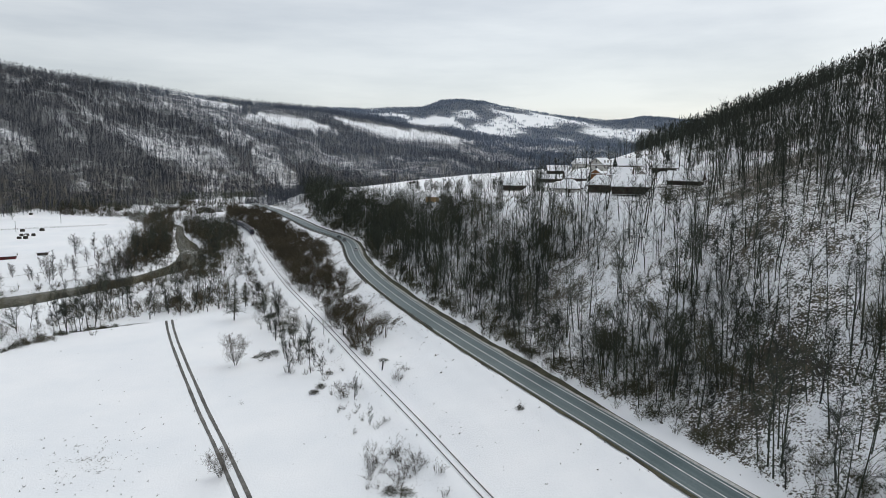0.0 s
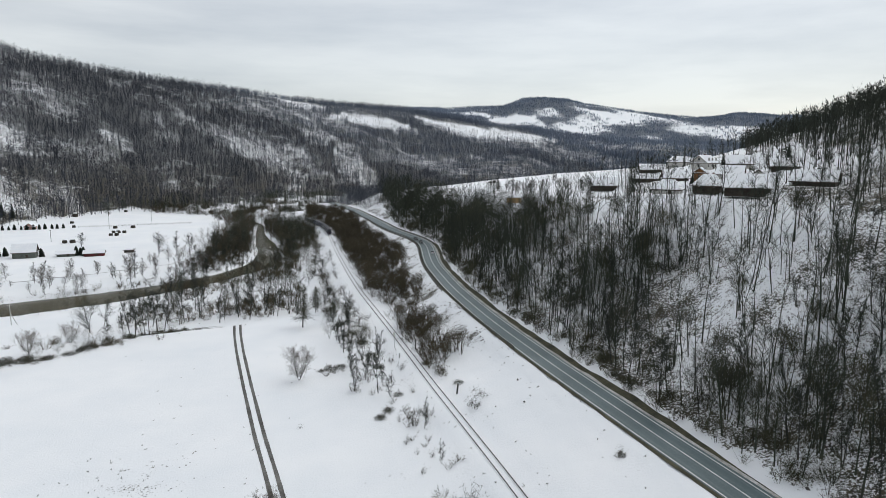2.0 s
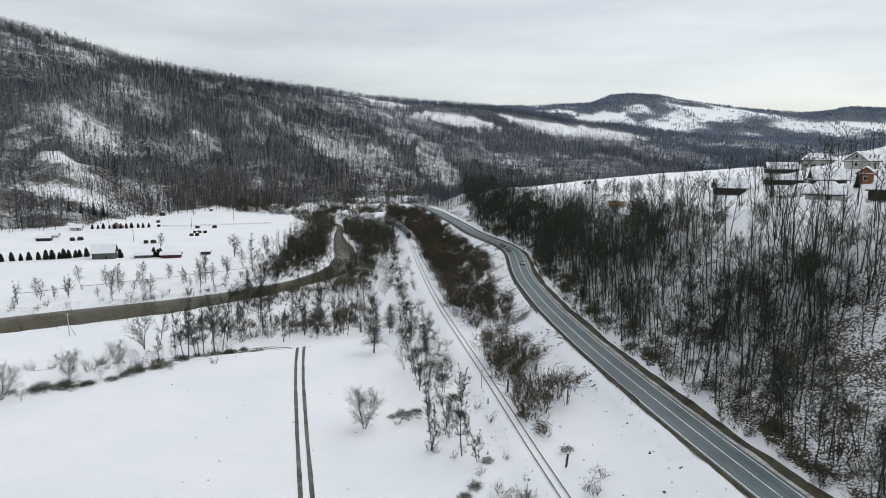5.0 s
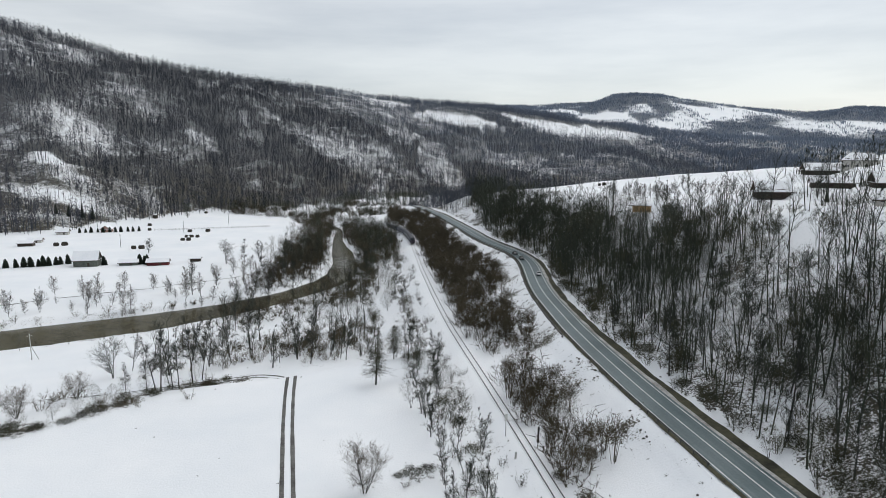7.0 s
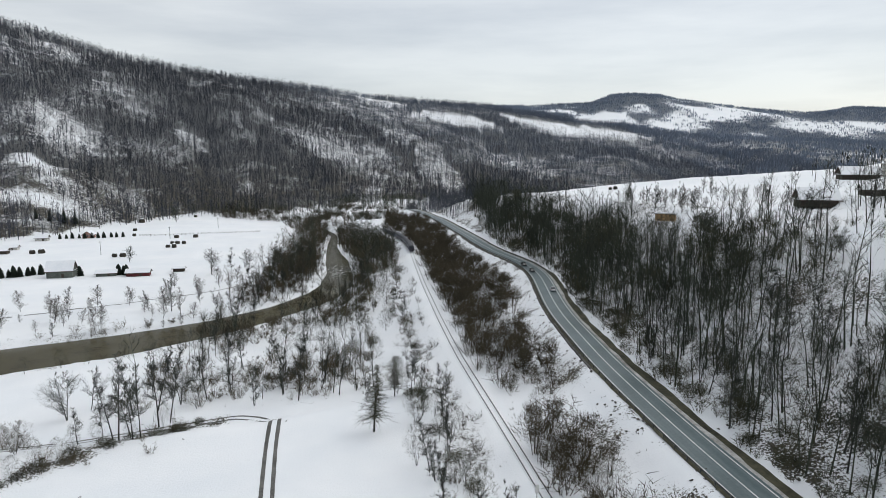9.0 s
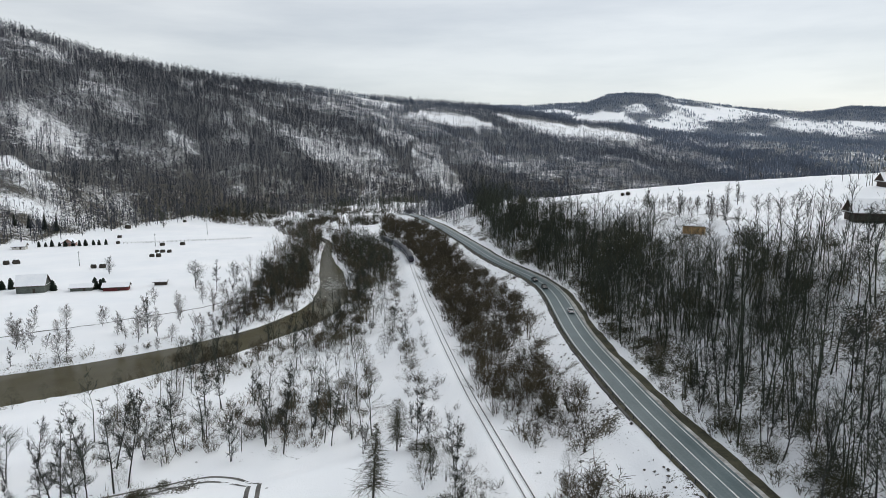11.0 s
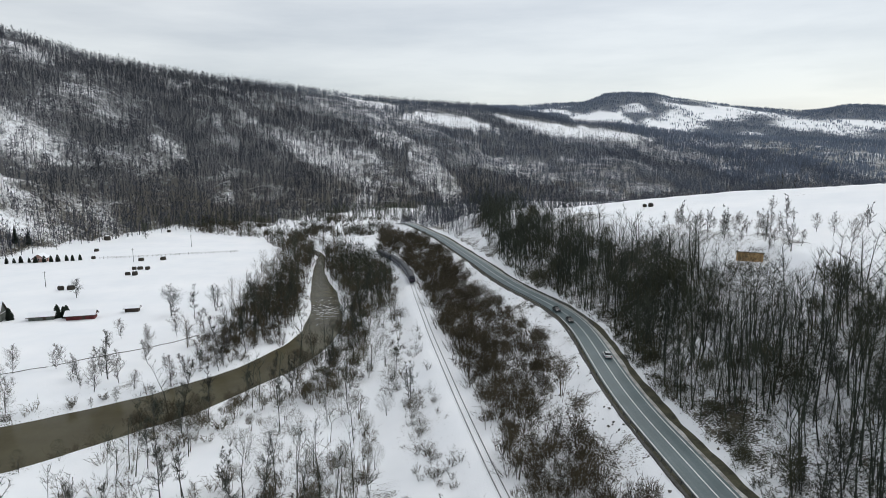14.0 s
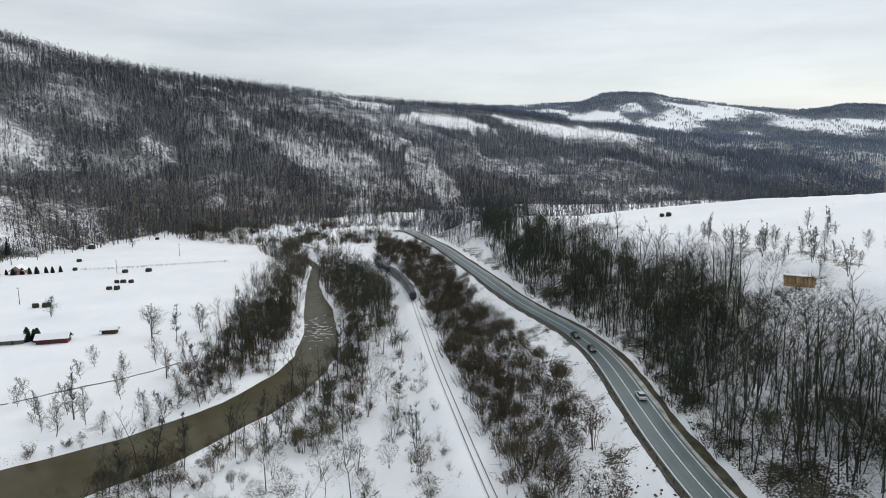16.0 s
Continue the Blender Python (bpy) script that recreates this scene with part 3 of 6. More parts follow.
for side in (-1, 1):
    v, f = ribbon(rail_x, rail_z, -70, 640, tuple(side * 0.7525 + o for o in (-0.045, -0.035, -0.035, 0.035, 0.035, 0.045)), (-0.16, -0.12, 0.02, 0.02, -0.12, -0.16), 2.0)
    part("rail", mesh_from("rail", v, f, RAIL_STEEL), None, track)

# ---- bare trees
RNG = np.random.default_rng(7)


def bare_tree(seed, height, spread, stems=1, lean=0.1, rise=0.7, limbs=16, twigs=5, start=0.25, thick=0.014, fine=0.018):
    """Triangles of the wood and of the twigs of one leafless tree that stands at the origin."""
    r = np.random.default_rng(seed)
    wood, haze = [], []

    def tube(p, q, a, b):
        d = (q - p) / (np.linalg.norm(q - p) + 1e-9)
        s = np.cross(d, (0.31, 0.87, 0.38))
        s = s / np.linalg.norm(s)
        t = np.cross(d, s)
        ring = [s * math.cos(k) + t * math.sin(k) for k in (0, 2.094, 4.189)]
        for k in range(3):
            e, g = ring[k], ring[(k + 1) % 3]
            wood.extend(((p + a * e, p + a * g, q + b * g), (p + a * e, q + b * g, q + b * e)))

    def sliver(p, q, w, into):
        s = np.cross(q - p, r.normal(size=3))
        s = s / (np.linalg.norm(s) + 1e-9) * w
        into.append((p - s, p + s, q))

    def fork(d, low, high):
        """A direction that leaves d by an angle, turned a little upwards."""
        s = np.cross(d, r.normal(size=3))
        s = s / (np.linalg.norm(s) + 1e-9)
        a = r.uniform(low, high)
        v = d * math.cos(a) + s * math.sin(a) + np.array((0, 0, 0.16 * rise))
        return v / np.linalg.norm(v)

    def grow(p, d, length, rad, level):
        seg = 3
        for k in range(seg):
            d = d + r.normal(size=3) * 0.14 + np.array((0, 0, 0.07 * rise))
            d = d / np.linalg.norm(d)
            q = p + d * length / seg
            if level == 1 and rad > 0.03:
                tube(p, q, rad * (1 - 0.28 * k), rad * (1 - 0.28 * (k + 1)))
            else:
                sliver(p - d * 0.1, q + d * 0.1 * length, max(rad * (1 - 0.25 * k), fine), wood if level < 3 else haze)
            if level == 1:
                for _ in range(2):
                    grow(p + (q - p) * r.uniform(0, 1), fork(d, 0.45, 0.95), length * r.uniform(0.38, 0.6), rad * 0.42, 2)
            elif level == 2:
                for _ in range(twigs // 2 + (r.uniform() < 0.5 * (twigs % 2))):
                    m, v = p + (q - p) * r.uniform(0, 1), fork(d, 0.35, 0.9)
                    e = m + v * length * r.uniform(0.45, 0.9)
                    sliver(m, e, fine, haze)
                    m2 = m + (e - m) * r.uniform(0.3, 0.7)
                    sliver(m2, m2 + fork(v, 0.4, 0.9) * length * 0.4, fine * 0.8, haze)
            p = q

    for st in range(stems):
        a = st * 2.4 + r.uniform(-0.4, 0.4)
        out = lean * (0.45 + 0.55 * (st % 3) / 2 if stems > 2 else 1)
        d = np.array((math.cos(a) * out, math.sin(a) * out, 1.0))
        d = d / np.linalg.norm(d)
        p, hh = np.array((math.cos(a), math.sin(a), 0)) * 0.10 * (stems > 1), height * r.uniform(0.86, 1.0)
        p[2] = -0.3
        rad, k = hh * thick, 8
        for i in range(k):
            d = d + r.normal(size=3) * (0.05, 0.05, 0.0) + (0, 0, 0.03 * (stems > 1))
            d = d / np.linalg.norm(d)
            q = p + d * (hh + 0.3) / k
            f0, f1 = i / k, (i + 1) / k
            tube(p, q, rad * (1 - 0.9 * f0), rad * (1 - 0.9 * f1))
            if f1 > start:
                for _ in range(max(1, round(limbs / stems / (k * (1 - start))))):
                    g = (f1 - start) / (1 - start)
                    w = (0.55 + 0.45 * math.sin(math.pi * min(1, g * 1.25))) * (1 - 0.55 * g)
                    az = r.uniform(0, 6.28)
                    v = np.array((math.cos(az), math.sin(az), rise * r.uniform(0.6, 1.3) + 0.5 * g))
                    grow(p + (q - p) * r.uniform(0, 1), v / np.linalg.norm(v), spread * w * r.uniform(0.75, 1.15), rad * (1 - 0.9 * f0) * 0.5, 1)
            p = q
    return np.array(wood), np.array(haze)


def shrub(seed, height, wide, shoots=60, fine=0.02):
    """A bush of arching shoots with side twigs that cross one another."""
    r = np.random.default_rng(seed)
    out = []
    for _ in range(shoots):
        a, ra = r.uniform(0, 6.28), wide * math.sqrt(r.uniform(0, 1)) * 0.55
        p = np.array((math.cos(a) * ra * 0.5, math.sin(a) * ra * 0.5, -0.2))
        d = np.array((math.cos(a) * 0.75 * ra / wide, math.sin(a) * 0.75 * ra / wide, 1)) + r.normal(size=3) * 0.25
        h = height * r.uniform(0.5, 1.0) * (1 - 0.35 * (ra / wide))
        q = p + d * h
        s = np.cross(d, r.normal(size=3))
        s = s / np.linalg.norm(s)
        out.append((p - s * fine, p + s * fine, q))
        for k in range(8):
            m = p + (q - p) * r.uniform(0.25, 0.98)
            v = d * 0.35 + r.normal(size=3) * 0.75
            v[2] = abs(v[2]) * 0.8
            n = np.cross(v, r.normal(size=3))
            n = n / np.linalg.norm(n)
            out.append((m - n * fine, m + n * fine, m + v * h * r.uniform(0.15, 0.34)))
    return np.array(out)


def plant(protos, spots, rng, lo=0.8, hi=1.2):
    """Copies of triangle sets at spots (x, y), turned and scaled, as one array."""
    out = []
    spots = np.asarray(spots, float)
    if not len(spots):
        return np.zeros((0, 3, 3))
    zs = terrain(spots[:, 0], spots[:, 1])
    pick = rng.integers(0, len(protos), len(spots))
    turn, size, tall = rng.uniform(0, 6.283, len(spots)), rng.uniform(lo, hi, len(spots)), rng.uniform(0.9, 1.12, len(spots))
    for k, tri in enumerate(protos):
        m = pick == k
        c, s = np.cos(turn[m]) * size[m], np.sin(turn[m]) * size[m]
        x = tri[None, ..., 0] * c[:, None, None] - tri[None, ..., 1] * s[:, None, None] + spots[m, 0][:, None, None]
        y = tri[None, ..., 0] * s[:, None, None] + tri[None, ..., 1] * c[:, None, None] + spots[m, 1][:, None, None]
        z = tri[None, ..., 2] * (size[m] * tall[m])[:, None, None] + zs[m][:, None, None]
        out.append(np.stack([x, y, z], -1).reshape(-1, 3, 3))
    return np.concatenate(out)


def scatter(n, x0, x1, y0, y1, keep, rng, gap=0.0):
    """Random spots in a box where keep(x, y) is larger than a random number."""
    x, y = rng.uniform(x0, x1, n), rng.uniform(y0, y1, n)
    ok = keep(x, y) > rng.uniform(0, 1, n)
    pts = np.stack([x[ok], y[ok]], -1)
    if gap:
        cell, out = {}, []
        for p in pts:
            key = (int(p[0] // gap), int(p[1] // gap))
            if all((key[0] + i, key[1] + j) not in cell for i in (0,) for j in (0,)):
                cell[key] = 1
                out.append(p)
        pts = np.array(out).reshape(-1, 2)
    return pts


def far_tree(seed, h, k):
    """A slender leafless tree seen from afar: stem, forks and upright branches."""
    r = np.random.default_rng(seed)
    out = []
    a = r.uniform(0, 3.14)
    top = np.array((r.normal() * 0.5, r.normal() * 0.5, h * 0.97))
    for e, w in ((a, 0.27), (a + 1.5, 0.27)):
        side = np.array((math.cos(e), math.sin(e), 0)) * w
        out.append((-side, side, top))
    for _ in range(k):
        f = r.uniform(0.30, 0.9)
        a = r.uniform(0, 6.28)
        w = h * 0.19 * math.sqrt(1.05 - f) * r.uniform(0.6, 1.25)
        p = top * f
        q = p + np.array((math.cos(a) * w, math.sin(a) * w, h * r.uniform(0.10, 0.22)))
        side = np.cross(q - p, r.normal(size=3))
        side = side / np.linalg.norm(side) * r.uniform(0.20, 0.42)
        m = p + (q - p) * 0.55
        out.append((p, m + side, q))
        out.append((m - side, m + side, m + (q - p) * 0.5 + r.normal(size=3) * 0.9))
    return np.array(out)


def clump(seed, h, wide, k):
    """A few crowns of distant wood."""
    r = np.random.default_rng(seed)
    out = []
    for _ in range(k):
        x, y = r.normal(size=2) * wide
        p, q = np.array((x, y, -1)), np.array((x + r.normal() * 0.8, y + r.normal() * 0.8, h * r.uniform(0.7, 1.0)))
        a = r.uniform(0, 3.14)
        s = np.array((math.cos(a), math.sin(a), 0)) * r.uniform(0.5, 1.5)
        m = p + (q - p) * 0.5
        out += [(p - s * 0.2, p + s * 0.2, q), (m - s, m + s, q), (m - s * 0.8, m + s * 0.8, p + (q - p) * 0.2)]
    return np.array(out)


rng = np.random.default_rng(21)
far_protos = [far_tree(k, 14 + k % 4 * 1.6, 6) for k in range(7)]
spots = scatter(145000, -900, 800, 520, 1800, far_keep, rng)
u_, _, _ = slope_at(spots[:, 0], spots[:, 1])
spots = spots[np.abs(u_) < 0.82]
u_, deep_, _ = slope_at(spots[:, 0], spots[:, 1])
# trees further off get the material with more haze in its colour
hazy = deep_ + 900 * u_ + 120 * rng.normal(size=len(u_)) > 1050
tagged(new("woodland", soup("woodland", plant(far_protos, spots[hazy], rng, 0.5, 0.9), MID_WOODS)), "leafless woodland high on the snowy slope, bluish haze in its colour", "woodland", kind="stuff")
spots = spots[~hazy]
tagged(new("woodland", soup("woodland", plant(far_protos, spots, rng, 0.55, 1.0), WOODS)), "leafless woodland on the snowy slope across the valley, bluish haze in its colour", "woodland", kind="stuff")
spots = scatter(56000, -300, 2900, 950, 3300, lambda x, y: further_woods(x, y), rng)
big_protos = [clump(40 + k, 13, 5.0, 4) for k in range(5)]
tagged(new("woodland", soup("woodland", plant(big_protos, spots, rng, 0.7, 1.2), FAR_WOODS)), "far woods on the hills at the valley's end, bluish haze in their colour", "woodland", kind="stuff")

# ---- single trees near the way
def tree_kind(name, seeds, label, twig_mat, **shape):
    """Some trees of one kind, each an Empty with trunk and crown, to be copied."""
    made = []
    for s in seeds:
        wood, haze = bare_tree(s, **shape)
        root = tagged(new(name), label, "tree")
        part("trunk", soup("trunk", wood, BARK), None, root)
        part("crown", soup("crown", haze, twig_mat), None, root)
        made.append(root)
    return made


ALDER = tree_kind("alder_tree", (1, 2, 3), "tall leafless alder with a dark slender crown", TWIG, height=16.0, spread=3.3, limbs=20, twigs=5, start=0.30, rise=0.8, thick=0.012, fine=0.026)
BEECH = tree_kind("beech_tree", (4, 5, 6), "leafless beech with a dark trunk and spreading branches", TWIG, height=14.5, spread=5.4, limbs=16, twigs=5, start=0.30, rise=0.9, thick=0.014, fine=0.024)
BIRCH = tree_kind("young_tree", (7, 8, 9), "slim young leafless tree with upright shoots", TWIG, height=11.5, spread=2.7, stems=2, lean=0.12, limbs=20, twigs=5, start=0.2, rise=1.0, thick=0.011, fine=0.025)
FAN = tree_kind("willow_tree", (10, 11), "leafless willow with several stems and a pale fine oval crown", PALE_TWIG, height=8.4, spread=4.4, stems=5, lean=0.55, limbs=56, twigs=7, start=0.22, rise=0.75, thick=0.011, fine=0.009)
FRUIT = tree_kind("fruit_tree", (12, 13, 16), "small leafless tree with a fine grey-brown crown", FINE_TWIG, height=8.0, spread=3.2, limbs=18, twigs=6, start=0.2, rise=1.0, thick=0.013, fine=0.014)
BROAD = tree_kind("linden_tree", (14, 15), "broad leafless tree with a dense rounded crown", TWIG, height=11.0, spread=4.6, stems=2, lean=0.22, limbs=26, twigs=7, fine=0.017, start=0.18, rise=0.8, thick=0.016)


def larch(seed, h, wide):
    """A leafless conical tree with level, drooping sprays."""
    r = np.random.default_rng(seed)
    out = []
    for _ in range(560):
        f = 0.20 + 0.8 * r.uniform(0, 1) ** 1.1
        a, ra = r.uniform(0, 6.28), wide * (1 - f) ** 0.75 * r.uniform(0.3, 1.15) + 0.25
        p = np.array((0, 0, h * f + 0.2))
        q = np.array((math.cos(a) * ra, math.sin(a) * ra, h * f - 0.05 * ra))
        for n in range(4):
            m = p + (q - p) * (r.uniform(0.05, 0.8) if n else 0)
            e = q if not n else m + (q - p) * 0.35 + r.normal(size=3) * ra * 0.2
            side = np.cross(e - m, r.normal(size=3))
            out.append((m - side / np.linalg.norm(side) * 0.03, m + side / np.linalg.norm(side) * 0.03, e))
    root = tagged(new("larch_tree"), "leafless conical larch with a dark fine crown", "tree")
    bm = bmesh.new()
    bmesh.ops.create_cone(bm, cap_ends=True, segments=7, radius1=h * 0.016, radius2=0.02, depth=h, matrix=Matrix.Translation((0, 0, h / 2 - 0.2)))
    part("trunk", bm, BARK, root)
    part("crown", soup("crown", np.array(out), DARK_THICKET), None, root)
    return root


LARCH = [larch(k, 12.5, 4.2) for k in (91, 92)]
used_kind = {}
tree_rng = np.random.default_rng(5)


def stand(kind, x, y, size=1.0, group=""):
    """Plants the next tree of a kind."""
    k = used_kind.get(id(kind), 0)
    used_kind[id(kind)] = k + 1
    m = Matrix.LocRotScale((x, y, float(terrain(x, y)) - 0.05), Euler((tree_rng.normal() * 0.03, tree_rng.normal() * 0.03, tree_rng.uniform(0, 6.28))), None)
    ob = kind[k % len(kind)]
    if k < len(kind):
        ob.matrix_world = m
    else:
        ob = copy_thing(ob, m)
    s = size * tree_rng.uniform(0.92, 1.08)
    ob.scale = (s * tree_rng.uniform(0.9, 1.1), s * tree_rng.uniform(0.9, 1.1), s)
    if group:
        ob["group"] = group
    return ob


for kind, x, y, s in ((FAN, -8.5, 177.5, 1.15), (FAN, -10.4, 113.9, 0.62), (LARCH, -9.4, 228, 1.1), (LARCH, -5.5, 247, 0.8), (BIRCH, 18.4, 141, 0.55), (BIRCH, 19.1, 125.5, 0.42),
                      (FAN, -93, 197, 0.95), (FAN, -85, 211, 0.9), (FAN, -78, 222, 0.75), (ALDER, -66, 246, 1.0), (ALDER, -62, 250, 1.05), (BROAD, -58, 254, 0.9), (ALDER, -53, 258, 1.0), (BROAD, -48, 262, 0.85), (BROAD, -81, 246, 1.1), (BEECH, -79, 253, 0.8), (ALDER, -57.5, 239, 1.15), (ALDER, -55.9, 241, 1.25), (BROAD, -164.2, 476.3, 1.0),
                      (BROAD, -105.6, 437.1, 1.3), (BROAD, -221.8, 713.9, 1.4), (FRUIT, -239.4, 722, 0.9), (BROAD, -88, 443, 1.2), (ALDER, -93.5, 430, 1.0)):
    stand(kind, x, y, s)
for x, y, s in ((-61.6, 228.7, 0.95), (-58.6, 228.4, 0.85), (-57.6, 230, 1.0), (-63.5, 230.5, 0.9), (-60.2, 231, 0.8), (-66, 231, 0.7), (-70, 229, 0.6)):
    stand(ALDER, x, y, s, "alders by the lane")
for x, y in ((-111.7, 391.5), (-112.6, 403.3), (-101, 398.7), (-87, 416), (-119, 369), (-109, 360), (-101, 361), (-86, 348), (-77, 354), (-73, 357), (-126, 352), (-134, 341), (-121, 377), (-131, 366),
             (-142, 352), (-150, 335), (-94, 381), (-84, 392), (-146, 372), (-158, 360), (-97, 347), (-66, 366), (-70, 376), (-92, 404), (-76, 388)):
    stand(FRUIT, x, y, tree_rng.uniform(0.9, 1.4), "trees on the far river bank")
for n in range(34):
    x = -60 - n * 3.3 + tree_rng.uniform(-6, 6)
    y = float(np.interp(-x, [53, 73, 102, 141, 200], [365, 341, 318, 298, 266])) + 20 + (n % 4) * 7 + tree_rng.uniform(-6, 9)
    stand(FRUIT if n % 5 else BIRCH, x, y, tree_rng.uniform(0.45, 1.25), "trees on the far river bank")
for n in range(40):
    if n < 25:
        x, y = 103 + tree_rng.uniform(-3, 5), 326 + n * 3.4 + tree_rng.uniform(-2, 2)
    else:
        x, y = 113 + tree_rng.uniform(0, 26), 318 + (n - 25) * 5.5 + tree_rng.uniform(-4, 4)
    stand(FRUIT if n % 5 else BIRCH, x, y, tree_rng.uniform(0.55, 0.95), "orchard trees on the terrace")


def dense_tree(seed, mat, label):
    """A clump of stems with a dense dark rounded crown of fine shoots."""
    r = np.random.default_rng(seed)
    wood, _ = bare_tree(seed, height=10.0, spread=2.0, stems=3, lean=0.22, limbs=7, twigs=1, start=0.62, rise=1.0, thick=0.010)
    haze = []
    for _ in range(760):
        a, f = r.uniform(0, 6.28), r.uniform(0, 1)
        z = 2.6 + 10.2 * f
        ra = 4.4 * math.sin(math.pi * (0.16 + 0.80 * f)) ** 0.8 * math.sqrt(r.uniform(0.05, 1))
        p = np.array((math.cos(a) * ra, math.sin(a) * ra, z))
        v = np.array((math.cos(a) * 0.6, math.sin(a) * 0.6, 0.6)) * r.uniform(0.4, 1.2) + r.normal(size=3) * 0.5
        s = np.cross(v, r.normal(size=3))
        s = s / np.linalg.norm(s) * r.uniform(0.022, 0.05)
        haze.append((p - s, p + s, p + v))
    root = tagged(new("hornbeam_tree"), label, "tree")
    part("trunk", soup("trunk", wood, BARK), None, root)
    part("crown", soup("crown", np.array(haze), mat), None, root)
    return root


HORNBEAM = [dense_tree(k, DARK_THICKET, "hornbeam clump with a dense dark olive-brown crown") for k in (31, 32)]
BROWNBEAM = [dense_tree(k, THICKET, "riverside willow clump with a dense brown crown") for k in (33, 34)]
for x, y, s in ((78, 338, 1.1), (81, 309, 1.2), (84, 304, 0.9), (81, 261, 1.2), (75, 256, 1.1), (85, 239, 1.15), (66, 345, 1.1), (71, 350, 1.2), (78, 352, 1.0), (75, 330, 1.1), (70, 125, 0.8), (75, 103, 0.8),
                (64, 154, 0.7), (72, 218, 0.9), (73, 322, 1.0), (76, 197, 0.95), (71, 159, 0.85), (63, 362, 1.1), (60, 375, 1.0), (57, 243, 0.55), (53.5, 276, 0.5), (89, 157, 0.9), (68, 300, 1.0), (66, 268, 0.9), (61, 130, 0.5), (64, 111, 0.45),
                (78, 300, 1.1), (72, 286, 1.0), (84, 282, 1.0), (76, 244, 1.1), (83, 226, 1.0), (70, 232, 0.9), (88, 262, 0.9), (74, 312, 1.1), (86, 332, 0.9), (65, 282, 0.8), (64, 252, 0.75), (63, 226, 0.7), (65, 206, 0.7), (66, 186, 0.7), (69, 140, 0.7), (73, 118, 0.75), (79, 95, 0.8), (79, 270, 1.1), (69, 92, 0.55), (56, 170, 0.45), (55, 188, 0.5), (55, 206, 0.5), (54, 224, 0.5), (55, 255, 0.6), (55, 295, 0.6), (58, 318, 0.6)):
    stand(HORNBEAM, x, y, s, "dark hornbeams on the hillside")
for x, y, s in ((-71.7, 217, 0.42), (-67.4, 222.5, 0.38), (-64.6, 226.8, 0.36), (-72.5, 211.5, 0.36), (-80, 203, 0.42), (-77, 210, 0.38), (-68.4, 219, 0.36), (-61, 233, 0.34), (-88, 196, 0.36), (-92, 190, 0.4), (-57, 240, 0.4), (-53, 250, 0.45), (-61, 267, 0.34), (-85, 200, 0.24), (24.8, 228, 0.42), (28, 222, 0.4), (31, 205, 0.4), (29, 199, 0.38), (23.6, 306, 0.5), (21, 262, 0.5), (26, 250, 0.5), (27, 285, 0.5)):
    stand(HORNBEAM, x, y, s)


def bramble(seed):
    """A low dense bush of arching shoots."""
    r = np.random.default_rng(seed)
    out = []
    for _ in range(520):
        a, e = r.uniform(0, 6.28), math.asin(r.uniform(0, 1))
        k = r.uniform(0.5, 1.0)
        q = np.array((math.cos(a) * math.cos(e) * 2.6, math.sin(a) * math.cos(e) * 2.6, math.sin(e) * 1.9)) * k
        p = q * r.uniform(0.75, 0.95) + r.normal(size=3) * 0.45
        p[2] = abs(p[2]) * 0.8
        s = np.cross(q - p, r.normal(size=3))
        s = s / np.linalg.norm(s) * r.uniform(0.03, 0.07)
        out.append((p - s * 0.8, p + s * 0.8, q * 0.9))
    return tagged(new("bramble_bush", soup("bramble_bush", np.array(out), DARK_THICKET)), "low dense dark bramble bush in the snow", "bush")


BRAMBLE = [bramble(k) for k in (51, 52, 53)]
for n, (a, b) in enumerate(zip(SCARP[1:], SCARP[2:])):
    steps = max(2, int(math.hypot(b[0] - a[0], b[1] - a[1]) / 2.6))
    for k in range(steps):
        if (n * 5 + k) % 4:
            stand(BRAMBLE, a[0] + (b[0] - a[0]) * k / steps + tree_rng.normal() * 1.2, a[1] + (b[1] - a[1]) * k / steps + 1 + tree_rng.normal() * 1.0, tree_rng.uniform(0.6, 1.2), "brambles along the field's edge")
for x, y, s in ((-0.6, 183.5, 0.95), (2.2, 184.2, 0.75), (-3.0, 183, 0.5), (12, 152, 0.7), (10, 149, 0.6), (17.5, 99, 0.8), (20, 97.5, 0.7), (15, 160, 0.6), (24, 176, 0.7), (26.5, 168, 0.8), (29, 158, 0.6), (48, 113, 0.5), (6, 214, 1.0), (9, 203, 1.0), (3, 226, 1.1), (-1, 247, 1.1), (11, 190, 0.8), (12, 180, 0.8)):
    stand(BRAMBLE, x, y, s)
for n in range(26):
    y = 88 + n * 10.2
    stand(BRAMBLE, float(road_x(y)) + 10.5 + tree_rng.uniform(-1.5, 4), y + tree_rng.uniform(-4, 4), tree_rng.uniform(0.8, 1.5), "brambles at the foot of the hillside")

for x, y, s in ((21.2, 210.9, 0.55), (24.3, 212.1, 0.62), (26.3, 207.9, 0.50), (26.9, 194.8, 0.50), (29.8, 192.6, 0.55), (30.3, 197.9, 0.42), (18.5, 263.6, 0.60), (24.0, 268.9, 0.66), (26.4, 257.8, 0.55), (24.9, 288.1, 0.60)):
    stand(BROWNBEAM, x, y, s, "bushy trees on the bank between railway and road")


def bend_zone(x, y):
    """Where dense trees stand close round the bend of the river."""
    rd, rn = along(RIVER, x, y)
    w = np.interp(rn, range(len(RIVER_W)), RIVER_W) / 2
    near = sstep(1.5, 4, rd - w) * sstep(30, 18, rd - w) * sstep(385, 425, y)
    return near * ((rail_x(y) - x) > 9) * np.where(x < -48, sstep(-98, -80, x), 1)


